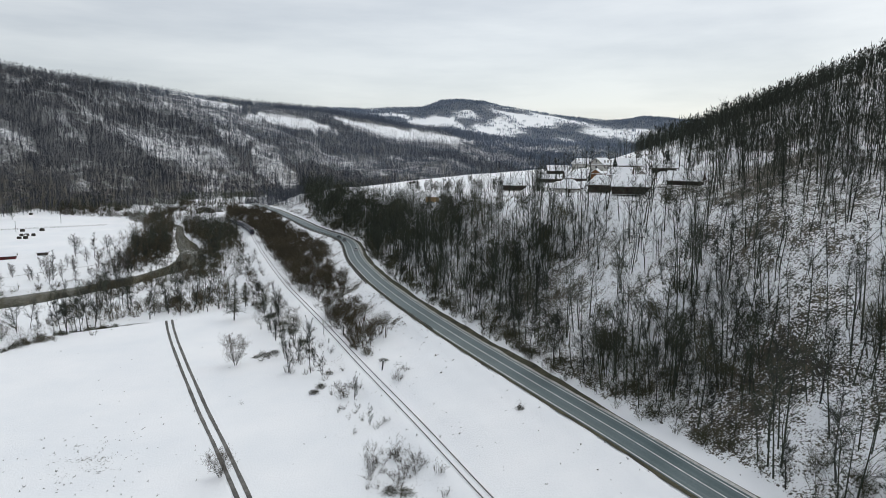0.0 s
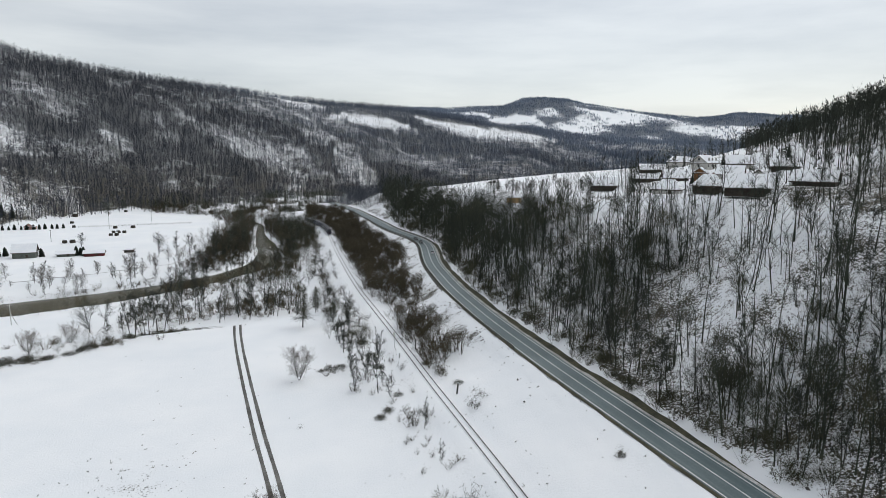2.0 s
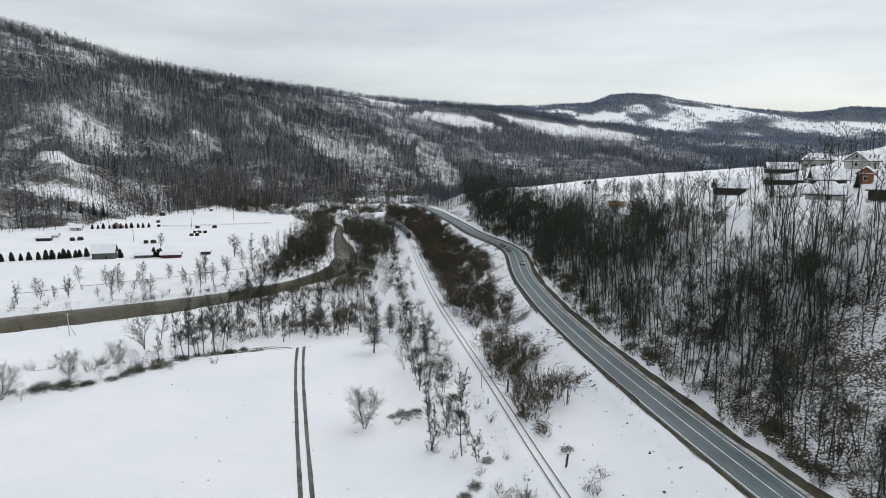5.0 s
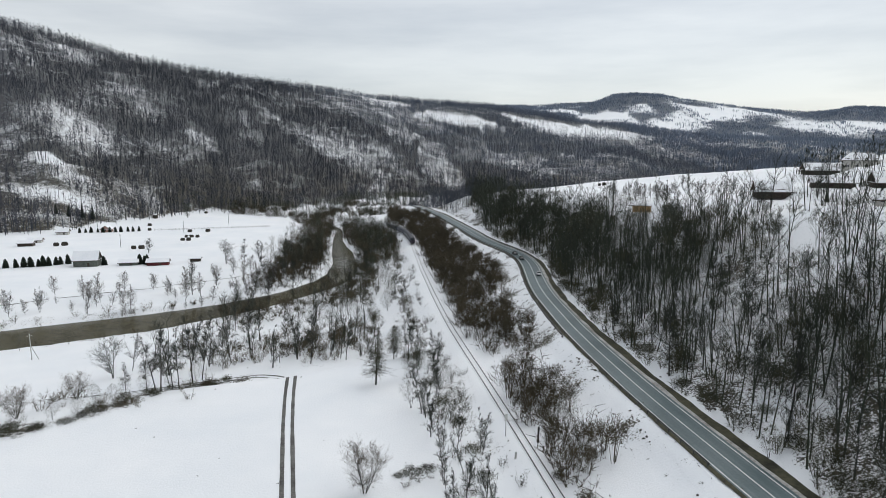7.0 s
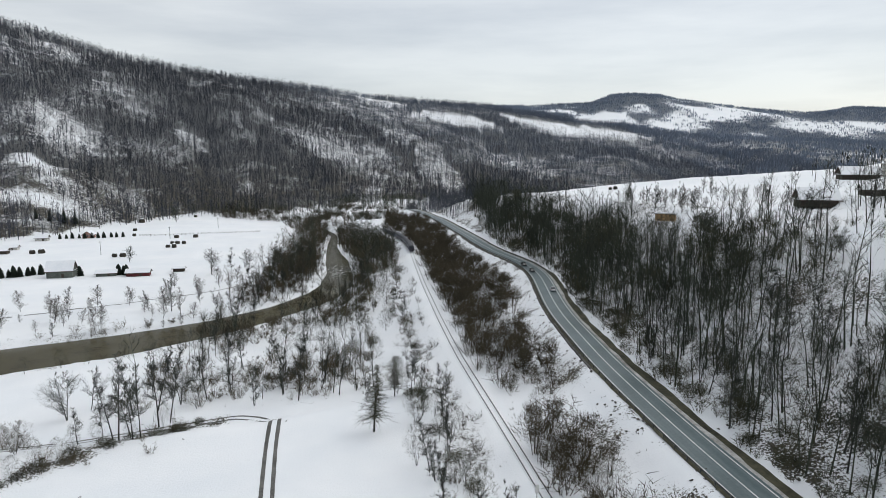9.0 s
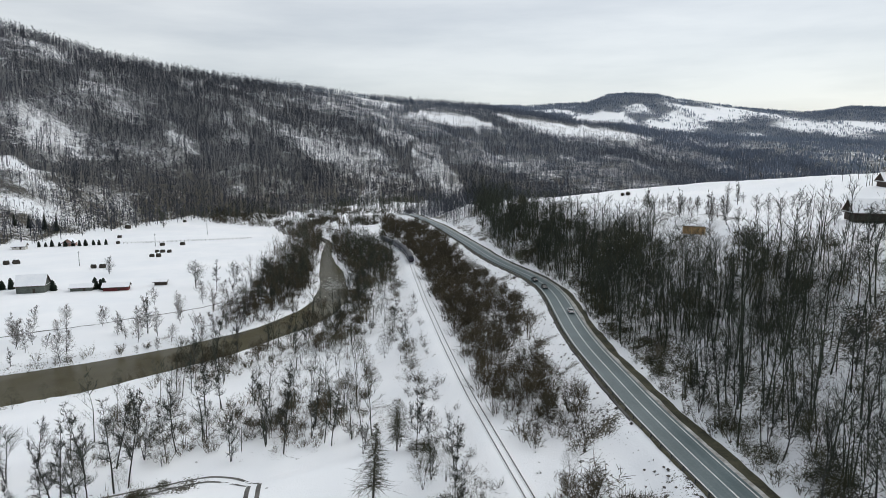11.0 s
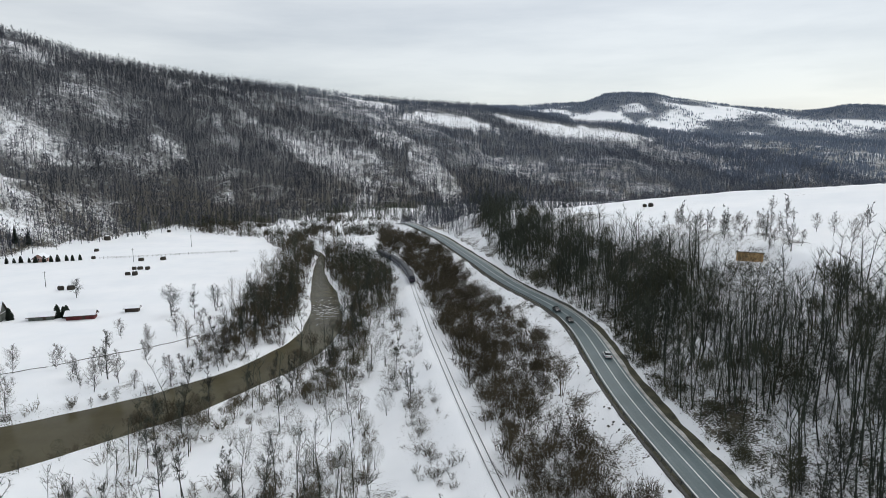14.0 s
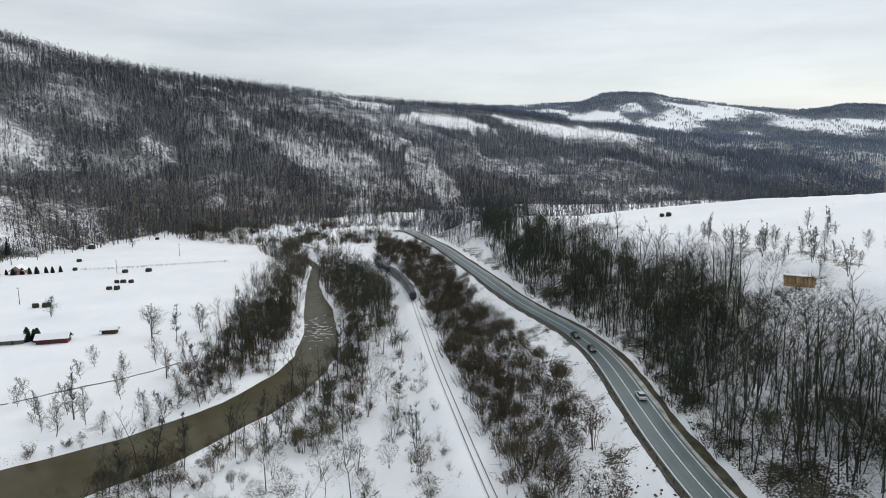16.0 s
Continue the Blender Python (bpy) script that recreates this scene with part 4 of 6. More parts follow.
dense = []
for p in scatter(5000, -100, 0, 375, 640, bend_zone, tree_rng):
    if len(dense) < 96 and all((p[0] - a) ** 2 + (p[1] - b) ** 2 > 26 for a, b in dense):
        dense.append(tuple(p))
        stand(BROWNBEAM if p[0] < -40 or len(dense) % 3 == 0 else HORNBEAM, p[0], p[1], tree_rng.uniform(0.7, 1.05), "dense trees round the bend of the river")
for x, y, s in ((-57, 320, 0.6), (-41, 297, 0.6), (-36, 300, 0.7), (-25, 316, 0.75), (-20, 322, 0.8), (-11, 356, 0.8), (-16, 349, 0.85), (-13, 372, 0.8), (-22, 365, 0.8), (-12, 290, 0.55), (-30, 336, 0.7), (-18, 392, 0.9),
                (-112, 283, 0.4), (-104, 287, 0.42), (-98, 291, 0.4), (-90, 297, 0.42), (-84, 302, 0.38), (-124, 277, 0.4), (-76, 308, 0.45), (-66, 318, 0.5), (-31, 306, 0.7), (-27, 328, 0.8), (-21, 340, 0.85), (-33, 350, 0.8), (-28, 372, 0.8), (-15, 306, 0.65), (-9, 330, 0.7), (-8, 345, 0.75), (-47, 306, 0.6), (-36, 318, 0.7), (-44, 327, 0.65), (-10, 318, 0.6), (-24, 380, 0.85), (-46, 268, 0.4), (-40, 276, 0.45), (-5, 262, 0.5), (1, 240, 0.42), (-2, 300, 0.5), (-24, 287, 0.5), (4, 222, 0.4), (7, 207, 0.4), (3.5, 233, 0.45)):
    stand(HORNBEAM, x, y, s, "dark bushy trees on the river flat")


def free_of(x, y, spots, gap):
    return all((x - a) ** 2 + (y - b) ** 2 > gap * gap for a, b in spots)


def wood_zone(x, y):
    """Density of trees on the hillside above the road."""
    d = x - road_x(y)
    wide = np.interp(y, [0, 120, 250, 330, 420, 520, 640], [64, 62, 57, 44, 45, 46, 44])
    k = sstep(6.8, 10, d) * sstep(wide - 2, wide - 12, d) * np.clip(0.60 + 0.35 * sstep(260, 340, y) + 0.9 * wav(x, y, 26, 4), 0, 1)
    glade = 0.5 * np.exp(-(((x - 85) / 8) ** 2 + ((y - 152) / 10) ** 2)) + np.exp(-(((x - 86) / 9) ** 2 + ((y - 318) / 22) ** 2)) + 0.8 * np.exp(-(((x - 104) / 14) ** 2 + ((y - 100) / 10) ** 2))
    return np.clip(k - glade, 0, 1)


placed = []
for p in scatter(4000, 50, 125, 45, 345, wood_zone, tree_rng):
    if len(placed) >= 140:
        break
    if free_of(p[0], p[1], placed, 4.2):
        placed.append(tuple(p))
        stand((BEECH, ALDER, BEECH, BIRCH)[len(placed) % 4], p[0], p[1], tree_rng.uniform(0.75, 1.12) * float(np.interp(p[0] - road_x(p[1]), [10, 30, 50], [1.05, 0.95, 0.6])), "trees on the hillside above the road")


for p in scatter(900, 100, 185, 40, 300, lambda x, y: np.where(y < 165, 0.9, 0.35) * (x - road_x(y) > 52), tree_rng)[:62]:
    near_house = any((p[0] - a) ** 2 + (p[1] - b) ** 2 < 81 for a, b in ((124, 292), (140, 284), (137, 254), (147, 205), (133, 197), (120.5, 230), (137, 237), (121.5, 207), (118, 184), (138, 220), (154, 264), (129, 171), (153, 238)))
    if not near_house:
        stand((FRUIT, BEECH, BROAD)[int(p[0]) % 3 if p[1] < 165 else int(p[0]) % 2 * 2], p[0], p[1], tree_rng.uniform(0.6, 0.95), "trees round the village")


def flood_zone(x, y):
    """Density of the alder wood between river and railway."""
    left = rail_x(y) - x
    rd, _ = along(RIVER, x, y)
    k = (y > 250) * sstep(8, 12, left) * (rd > 12) * (x > -75)
    path = np.exp(-(((left - 17) / 5) ** 2)) * (y < 420) + np.exp(-(((x + 30) / 13) ** 2 + ((y - 248) / 8) ** 2)) + np.exp(-(((x + 48) / 16) ** 2 + ((y - 300 - 0.5 * (x + 48)) / 9) ** 2))
    return np.clip(k * (0.8 + 0.5 * wav(x, y, 30, 6)) - 1.1 * path, 0, 1)


flood = []
for p in scatter(6000, -75, 0, 250, 470, flood_zone, tree_rng):
    if len(flood) >= 58:
        break
    if free_of(p[0], p[1], flood, 4.0):
        flood.append(tuple(p))
        stand((ALDER, BIRCH, ALDER)[len(flood) % 3], p[0], p[1], tree_rng.uniform(0.7, 1.1), "alders between river and railway")
for n in range(34):
    y = 160 + n * 3.1
    x = rail_x(y) - 8 - tree_rng.uniform(0, 9) - (n % 3)
    stand((BIRCH, ALDER, HORNBEAM if y > 190 else BIRCH)[n % 3], float(x), y, tree_rng.uniform(0.5, 0.8), "young trees beside the railway")

# ---- woods and thickets that nobody could count
def mid_tree(seed, h, wide, limbs=14, twigs=4, w=0.034):
    """A tree of a wood, plainer than those that stand alone."""
    r = np.random.default_rng(seed)
    out = []

    def blade(p, q, a, b):
        s = np.cross(q - p, r.normal(size=3))
        s = s / (np.linalg.norm(s) + 1e-9)
        out.extend(((p - s * a, p + s * a, q + s * b), (p - s * a, q + s * b, q - s * b)))

    lean = r.normal(size=2) * 0.09 * h
    base, mid, top = np.array((0, 0, -0.4)), np.array((lean[0] * 0.3 + r.normal() * 0.5, lean[1] * 0.3 + r.normal() * 0.5, h * 0.5)), np.array((lean[0], lean[1], h))
    rad = h * 0.011
    for k in range(3):
        a0, a1 = k * 2.094, (k + 1) * 2.094
        e, f = np.array((math.cos(a0), math.sin(a0), 0)), np.array((math.cos(a1), math.sin(a1), 0))
        for p, q, ra, rb in ((base, mid, rad, rad * 0.6), (mid, top, rad * 0.6, 0.02)):
            out.extend(((p + e * ra, p + f * ra, q + f * rb), (p + e * ra, q + f * rb, q + e * rb)))
    for k in range(limbs):
        f = r.uniform(0.28, 0.97)
        p = mid + (top - mid) * (f - 0.5) * 2 if f > 0.5 else base + (mid - base) * f * 2
        az = r.uniform(0, 6.28)
        ln = wide * (1.22 - f) * r.uniform(0.75, 1.25) + 0.5
        q = p + np.array((math.cos(az) * ln, math.sin(az) * ln, ln * r.uniform(0.7, 1.5)))
        blade(p, q, 0.05, 0.015)
        for _ in range(twigs):
            m = p + (q - p) * r.uniform(0.2, 1.0)
            v = (q - p) * 0.30 + r.normal(size=3) * ln * 0.22
            v[2] = abs(v[2]) + 0.3
            s = np.cross(v, r.normal(size=3))
            s = s / np.linalg.norm(s) * w
            out.append((m - s, m + s, m + v))
            for _ in range(2):
                m2 = m + v * r.uniform(0.2, 0.9)
                e = v * 0.35 + r.normal(size=3) * ln * 0.16
                out.append((m2 - s * 0.7, m2 + s * 0.7, m2 + e))
    return np.array(out)


mid_protos = [mid_tree(60 + k, 12.5 + k % 4 * 1.5, 2.6 + 0.4 * (k % 3)) for k in range(8)]
shrub_protos = [shrub(80 + k, 3.0 + 0.5 * (k % 3), 2.4, 14, 0.036) for k in range(5)]
rng = np.random.default_rng(33)
spots = [p for p in scatter(9000, 45, 130, 20, 650, lambda x, y: wood_zone(x, y) * np.interp(y, [90, 170, 240, 300], [0.62, 0.62, 0.66, 0.85]) * (1 - 0.12 * sstep(205, 150, y) * sstep(16, 32, x - road_x(y))), rng) if free_of(p[0], p[1], placed, 2.0)]
tagged(new("hillside_wood", soup("hillside_wood", plant(mid_protos, spots, rng, 0.75, 1.2), TWIG)), "dark leafless wood on the steep hillside above the road", "woodland", kind="stuff")
spots = scatter(7600, 44, 122, 20, 650, lambda x, y: np.maximum(wood_zone(x, y), 0.9 * (np.abs(x - road_x(y) - 12.5) < 5.5)) * np.clip(0.15 + 0.9 * sstep(26, 9, x - road_x(y)) + 0.7 * wav(x, y, 18, 9), 0, 1), rng)
tagged(new("undergrowth", soup("undergrowth", plant(shrub_protos, spots, rng, 0.6, 1.4), DARK_THICKET)), "brown leafless undergrowth on the hillside", "undergrowth", kind="stuff")

spots = scatter(3200, 50, 120, 40, 640, lambda x, y: wood_zone(x, y) * np.clip(1.5 * wav(x, y, 27, 17) - 0.42, 0, 1), rng)
tagged(new("thicket", soup("thicket", plant(shrub_protos, spots, rng, 1.3, 2.9), DARK_THICKET)), "tall dark olive thickets among the trees of the hillside", "thicket", kind="stuff")


def crown_clump(seed, h, wide, shoots):
    """A bushy many-stemmed tree whose fine shoots close into a rounded crown."""
    r = np.random.default_rng(seed)
    out = []
    for _ in range(5):
        a = r.uniform(0, 6.28)
        p, q = np.array((math.cos(a) * 0.4, math.sin(a) * 0.4, -0.3)), np.array((math.cos(a) * wide * 0.5, math.sin(a) * wide * 0.5, h * r.uniform(0.6, 0.9)))
        side = np.array((-math.sin(a), math.cos(a), 0)) * 0.06
        out += [(p - side, p + side, q), (p - side * 0.8 + (0.05, 0, 0), q, p + (0, 0.16, 0))]
    lobes = [(r.normal() * wide * 0.32, r.normal() * wide * 0.32, h * r.uniform(0.45, 0.78), wide * r.uniform(0.45, 0.75)) for _ in range(5)]
    for n in range(shoots):
        lx, ly, lz, lr = lobes[n % 5]
        v = r.normal(size=3)
        v = v / np.linalg.norm(v) * r.uniform(0.15, 1) ** 0.45
        p = np.array((lx + v[0] * lr, ly + v[1] * lr, max(0.5, lz + v[2] * lr * 1.15)))
        d = np.array((v[0] * 0.7, v[1] * 0.7, 0.75)) * r.uniform(0.4, 1.1) + r.normal(size=3) * 0.42
        side = np.cross(d, r.normal(size=3))
        side = side / np.linalg.norm(side) * r.uniform(0.035, 0.075)
        out.append((p - side, p + side, p + d))
    return np.array(out)


crown_protos = [crown_clump(300 + k, 8.5 + k % 3 * 1.6, 3.0 + 0.4 * (k % 3), 680) for k in range(6)]
spots = scatter(2600, 50, 125, 20, 640, lambda x, y: wood_zone(x, y) * np.clip(0.14 * sstep(200, 240, y) + 0.36 * sstep(270, 330, y) + 1.6 * wav(x, y, 24, 21), 0, 1), rng, 2.8)
tagged(new("thicket", soup("thicket", plant(crown_protos, spots, rng, 0.6, 1.15), DARK_THICKET)), "dark bushy hornbeams crowding the hillside above the road", "thicket", kind="stuff")


def bank_zone(x, y):
    """Density of the thicket on the bank between railway and road."""
    s = (x - rail_x(y)) / np.maximum(road_x(y) - rail_x(y), 8)
    along_ = sstep(152, 185, y) * (1 - 0.8 * np.exp(-(((y - 237) / 5) ** 2)))
    full = np.interp(y, [150, 190, 230, 250, 300, 340, 400, 480, 640], [0.35, 0.46, 0.52, 0.62, 0.68, 0.66, 0.6, 0.7, 0.8])
    hole = 0.75 * sstep(0.3, 0.65, wav(x, y, 22, 12)) + 0.3 * (wav(x, y, 7, 4) > 0.35)
    return np.clip(along_ * sstep(0.07, 0.12, s) * sstep(full + 0.08, full - 0.06, s) - hole, 0, 1)


spots = scatter(2200, -20, 52, 172, 640, lambda x, y: bank_zone(x, y) * (0.9 + 0.5 * wav(x, y, 20, 14)), rng, 2.2)
tagged(new("thicket", soup("thicket", plant(crown_protos, spots, rng, 0.45, 0.9), THICKET)), "tall brown bushy trees on the bank between railway and road", "thicket", kind="stuff")
spots = scatter(1500, -78, 2, 255, 480, lambda x, y: flood_zone(x, y) * np.clip(0.15 + 1.0 * wav(x, y, 22, 8) + 0.5 * sstep(320, 390, y), 0, 1), rng, 2.6)
tagged(new("thicket", soup("thicket", plant(crown_protos, spots, rng, 0.28, 0.75), THICKET)), "dense brown crowns of willows on the river flat", "thicket", kind="stuff")
spots = scatter(700, -100, 0, 335, 520, lambda x, y: np.maximum(bend_zone(x, y), flood_zone(x, y) * sstep(335, 385, y)) * np.clip(0.55 + 0.8 * wav(x, y, 30, 18), 0, 1), rng, 3.2)
tagged(new("thicket", soup("thicket", plant(crown_protos, spots, rng, 0.6, 1.0), THICKET)), "dense brown trees round the bend of the river", "thicket", kind="stuff")
spots = scatter(3600, -20, 52, 150, 640, bank_zone, rng)
tagged(new("thicket", soup("thicket", plant(shrub_protos, spots, rng, 0.9, 2.0), THICKET)), "dense brown leafless thicket on the bank between railway and road", "thicket", kind="stuff")
spots = scatter(2000, -80, 0, 250, 640, lambda x, y: flood_zone(x, y) * np.where(y < 390, 0.20, 0.75), rng)
tagged(new("river_wood", soup("river_wood", plant(mid_protos, spots, rng, 0.6, 1.1), TWIG)), "leafless alder wood between river and railway", "woodland", kind="stuff")
spots = scatter(2600, -80, 0, 245, 640, lambda x, y: flood_zone(x, y) * 0.7, rng)
tagged(new("undergrowth", soup("undergrowth", plant(shrub_protos, spots, rng, 0.5, 1.5), THICKET)), "brown scrub under the alders by the river", "undergrowth", kind="stuff")


def far_bank(x, y):
    """Density of the grove along the far bank of the river."""
    rd, rn = along(RIVER, x, y)
    out = (x < -40 + 0.0 * y) & (y > 340)
    grove = out * sstep(9.5, 12, rd) * sstep(46, 30, rd) * sstep(372, 398, y) * (y < 560)
    hedge = out * sstep(4, 6, rd) * sstep(20, 12, rd) * (y >= 490)
    return np.clip(grove * (0.7 + 0.5 * wav(x, y, 24, 2)) + hedge, 0, 1)


spots = scatter(2600, -330, -38, 340, 780, far_bank, rng)
tagged(new("river_wood", soup("river_wood", plant(mid_protos, spots, rng, 0.6, 1.05), THICKET)), "leafless grove on the far bank of the river", "woodland", kind="stuff")
spots = scatter(3600, -330, -38, 340, 780, far_bank, rng)
tagged(new("undergrowth", soup("undergrowth", plant(shrub_protos, spots, rng, 0.8, 1.9), THICKET)), "brown scrub in the grove on the far river bank", "undergrowth", kind="stuff")


def river_edge(x, y):
    rd, rn = along(RIVER, x, y)
    w = np.interp(rn, range(len(RIVER_W)), RIVER_W) / 2
    near = np.exp(-(((rd - w - 2.5) / 2.0) ** 2)) * (0.5 + 0.5 * wav(x, y, 18, 1))
    strip = (y < 247 + 0.26 * (x + 33)) & (y > 223 + 0.26 * (x + 33)) & (x < -52)
    return np.where(y > 235, near * 0.8, 0) + strip * np.clip(0.25 + 0.8 * wav(x, y, 13, 2), 0, 1) * 0.6


spots = scatter(9000, -200, -25, 200, 470, river_edge, rng)
tagged(new("undergrowth", soup("undergrowth", plant(shrub_protos, spots, rng, 0.5, 1.3), THICKET)), "brown willow scrub along the river bank and the lane", "undergrowth", kind="stuff")


def rail_side(x, y):
    left = rail_x(y) - x
    k = sstep(4.5, 6, left) * sstep(19, 12, left) * np.clip(wav(x, y, 12, 6) * 1.6 - 0.15, 0, 1) + 0.10 * sstep(3.2, 4, left) * sstep(16, 9, left)
    right = sstep(3, 4, -left) * sstep(10, 6, -left) * (y < 178) * np.clip(wav(x, y, 9, 2) * 1.4 - 0.5, 0, 1) * 0.5
    return (k + right) * (y > 70)


spots = scatter(5200, -10, 40, 80, 420, rail_side, rng)
tagged(new("undergrowth", soup("undergrowth", plant(shrub_protos, spots, rng, 0.3, 1.0), THICKET)), "low brown scrub and brambles beside the railway", "undergrowth", kind="stuff")


def hill_keep(x, y):
    d = x - road_x(np.clip(y, 0, 640))
    z = upland(x, y)
    return np.clip(np.where(y < 200, 0.08 * (z > 48) + 0.85 * sstep(56, 66, z), 0.95 * (z > 60)) + 0.12 * (z > 44) * (wav(x, y, 45, 3) > 0.2), 0, 1) * (d > 75) * (0.75 + 0.4 * wav(x, y, 60, 1))


spots = scatter(26000, 130, 470, -40, 480, hill_keep, rng)
tagged(new("hillside_wood", soup("hillside_wood", plant(far_protos, spots, rng, 0.42, 0.68), TWIG)), "dark leafless wood on the hill above the village", "woodland", kind="stuff")
spots = scatter(5000, -420, 20, 560, 900, lambda x, y: (np.abs(slope_at(x, y)[2] - 0.005) < 0.025) * np.clip(0.8 + 0.8 * wav(x, y, 60, 4), 0, 0.95), rng)
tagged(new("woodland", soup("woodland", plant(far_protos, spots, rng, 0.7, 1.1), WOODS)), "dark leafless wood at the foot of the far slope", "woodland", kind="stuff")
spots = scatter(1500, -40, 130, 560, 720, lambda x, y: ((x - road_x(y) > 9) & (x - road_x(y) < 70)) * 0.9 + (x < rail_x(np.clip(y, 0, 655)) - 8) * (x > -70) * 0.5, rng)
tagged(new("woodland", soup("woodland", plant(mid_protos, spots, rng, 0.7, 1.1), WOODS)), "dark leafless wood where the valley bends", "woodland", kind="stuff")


# ---- trees and scrub round the village and at the far edge of the hay meadow
HOMES = ((124, 292), (140, 284), (137, 254), (147, 205), (133, 197), (120.5, 230), (137, 237), (121.5, 207), (118, 184), (138, 220), (154, 264), (129, 171), (153, 238))


def clear_of_homes(x, y, gap):
    ok = np.ones(np.shape(x))
    for a, b in HOMES:
        ok = ok * ((x - a) ** 2 + (y - b) ** 2 > gap * gap)
    return ok


def slope_trees(x, y):
    d = x - road_x(y)
    k = (d > 40) * (x < 200) * sstep(235, 175, y) * np.clip(0.85 + 0.6 * wav(x, y, 26, 3), 0.1, 1)
    k = np.maximum(k, 0.26 * (d > 40) * (x < 185) * (y >= 170) * (y < 300))
    return k * clear_of_homes(x, y, 9.0)


spots = scatter(1900, 90, 200, 30, 300, slope_trees, rng)
tagged(new("hillside_wood", soup("hillside_wood", plant(mid_protos, spots, rng, 0.6, 1.05), TWIG)), "scattered leafless trees on the snowy slope above the wood", "woodland", kind="stuff")
spots = scatter(1500, 95, 185, 60, 310, lambda x, y: clear_of_homes(x, y, 7.5) * (x - road_x(y) > 44) * np.clip(0.0 + 0.9 * wav(x, y, 17, 5) + 0.25 * (y > 165), 0, 0.7) * (y < 285), rng)
tagged(new("undergrowth", soup("undergrowth", plant(shrub_protos, spots, rng, 0.4, 0.95), DARK_THICKET)), "dark scrub and hedges round the village houses", "undergrowth", kind="stuff")
def valley_end(x, y):
    """Density of the woods behind the hay meadow and below the far slope."""
    edge_y = np.interp(x, [-420, -330, -273, -245, -210, -150, -125, -82, -62, -48, -30], [545, 585, 640, 735, 765, 722, 704, 600, 548, 470, 430])
    k = (y > edge_y) * (slope_at(x, y)[2] < 0.03) * ((rail_x(np.clip(y, 0, 640)) - x > 7) | (y > 665)) * ((x < road_x(np.clip(y, 0, 740)) - 9) | (y > 770))
    rd, rn = along(RIVER, x, y)
    k = k * (rd > np.interp(rn, range(len(RIVER_W)), RIVER_W) / 2 + 1)
    for cx, cy, a, b in ((-108, 765, 34, 30), (-30, 752, 30, 34), (-62, 708, 12, 20), (-330, 650, 40, 22)):
        k = k * (((x - cx) / a) ** 2 + ((y - cy) / b) ** 2 + 0.25 * wav(x, y, 25, 5) > 1)
    return k * np.clip(0.8 + 0.5 * wav(x, y, 45, 4), 0.25, 1)


spots = scatter(6500, -420, 60, 470, 920, valley_end, rng)
tagged(new("woodland", soup("woodland", plant(far_protos, spots, rng, 0.5, 0.85), TWIG)), "dark leafless wood behind the hay meadow", "woodland", kind="stuff")
spots = scatter(2600, -200, 10, 470, 800, valley_end, rng)
tagged(new("undergrowth", soup("undergrowth", plant([t * 1.6 for t in shrub_protos], spots, rng, 0.9, 1.7), THICKET)), "brown scrub in the wood behind the hay meadow", "undergrowth", kind="stuff")
spots = scatter(9000, 20, 620, 480, 1000, lambda x, y: (slope_at(x, y)[2] < 0.06) * (y > np.interp(x, [20, 66, 92, 170, 215, 300, 420], [720, 640, 575, 545, 510, 470, 420])) * np.clip(0.7 + 0.7 * wav(x, y, 60, 5), 0, 1) * (x > road_x(np.clip(y, 0, 740)) + 9), rng)
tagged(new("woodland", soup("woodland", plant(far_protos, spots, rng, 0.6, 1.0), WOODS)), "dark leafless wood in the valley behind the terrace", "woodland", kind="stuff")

# ---- buildings
PLANK = material("weathered_dark_planks", (0.022, 0.018, 0.015), (0.075, 0.060, 0.048), 2.0, 0.9, 0.02)
GREENWALL = material("grey_green_planks", (0.075, 0.085, 0.075), (0.15, 0.165, 0.145), 1.5, 0.9, 0.02)
REDWALL = material("faded_red_planks", (0.075, 0.016, 0.018), (0.15, 0.040, 0.040), 1.5, 0.85, 0.02)
PINK = material("pink_plaster", (0.42, 0.25, 0.21), (0.55, 0.35, 0.30), 1.2, 0.9, 0.01)
WHITEWALL = material("pale_plaster", (0.42, 0.41, 0.38), (0.62, 0.61, 0.57), 1.0, 0.9, 0.01)
ORANGE = material("orange_brown_boards", (0.20, 0.085, 0.030), (0.36, 0.17, 0.07), 1.5, 0.8, 0.02)
YELLOW = material("fresh_yellow_planks", (0.30, 0.19, 0.09), (0.52, 0.36, 0.19), 2.5, 0.8, 0.02, vary=0.25)
TILES = material("dark_roof_tiles", (0.05, 0.035, 0.03), (0.12, 0.085, 0.07), 3.0, 0.85, 0.02)
GLASS = material("dark_window_glass", (0.02, 0.024, 0.028), (0.05, 0.055, 0.06), 1.0, 0.12, spec=0.5)
FRAMEW = material("white_window_frame", (0.55, 0.55, 0.53), (0.72, 0.72, 0.70), 2.0, 0.6)
BRICK = material("sooty_brick", (0.10, 0.05, 0.035), (0.22, 0.12, 0.085), 5.0, 0.9, 0.01)


def block(bm, x0, x1, y0, y1, z0, z1):
    vs = [bm.verts.new((x, y, z)) for z in (z0, z1) for x, y in ((x0, y0), (x1, y0), (x1, y1), (x0, y1))]
    for q in ((3, 2, 1, 0), (4, 5, 6, 7), (0, 1, 5, 4), (1, 2, 6, 5), (2, 3, 7, 6), (3, 0, 4, 7)):
        bm.faces.new([vs[i] for i in q])
    return bm


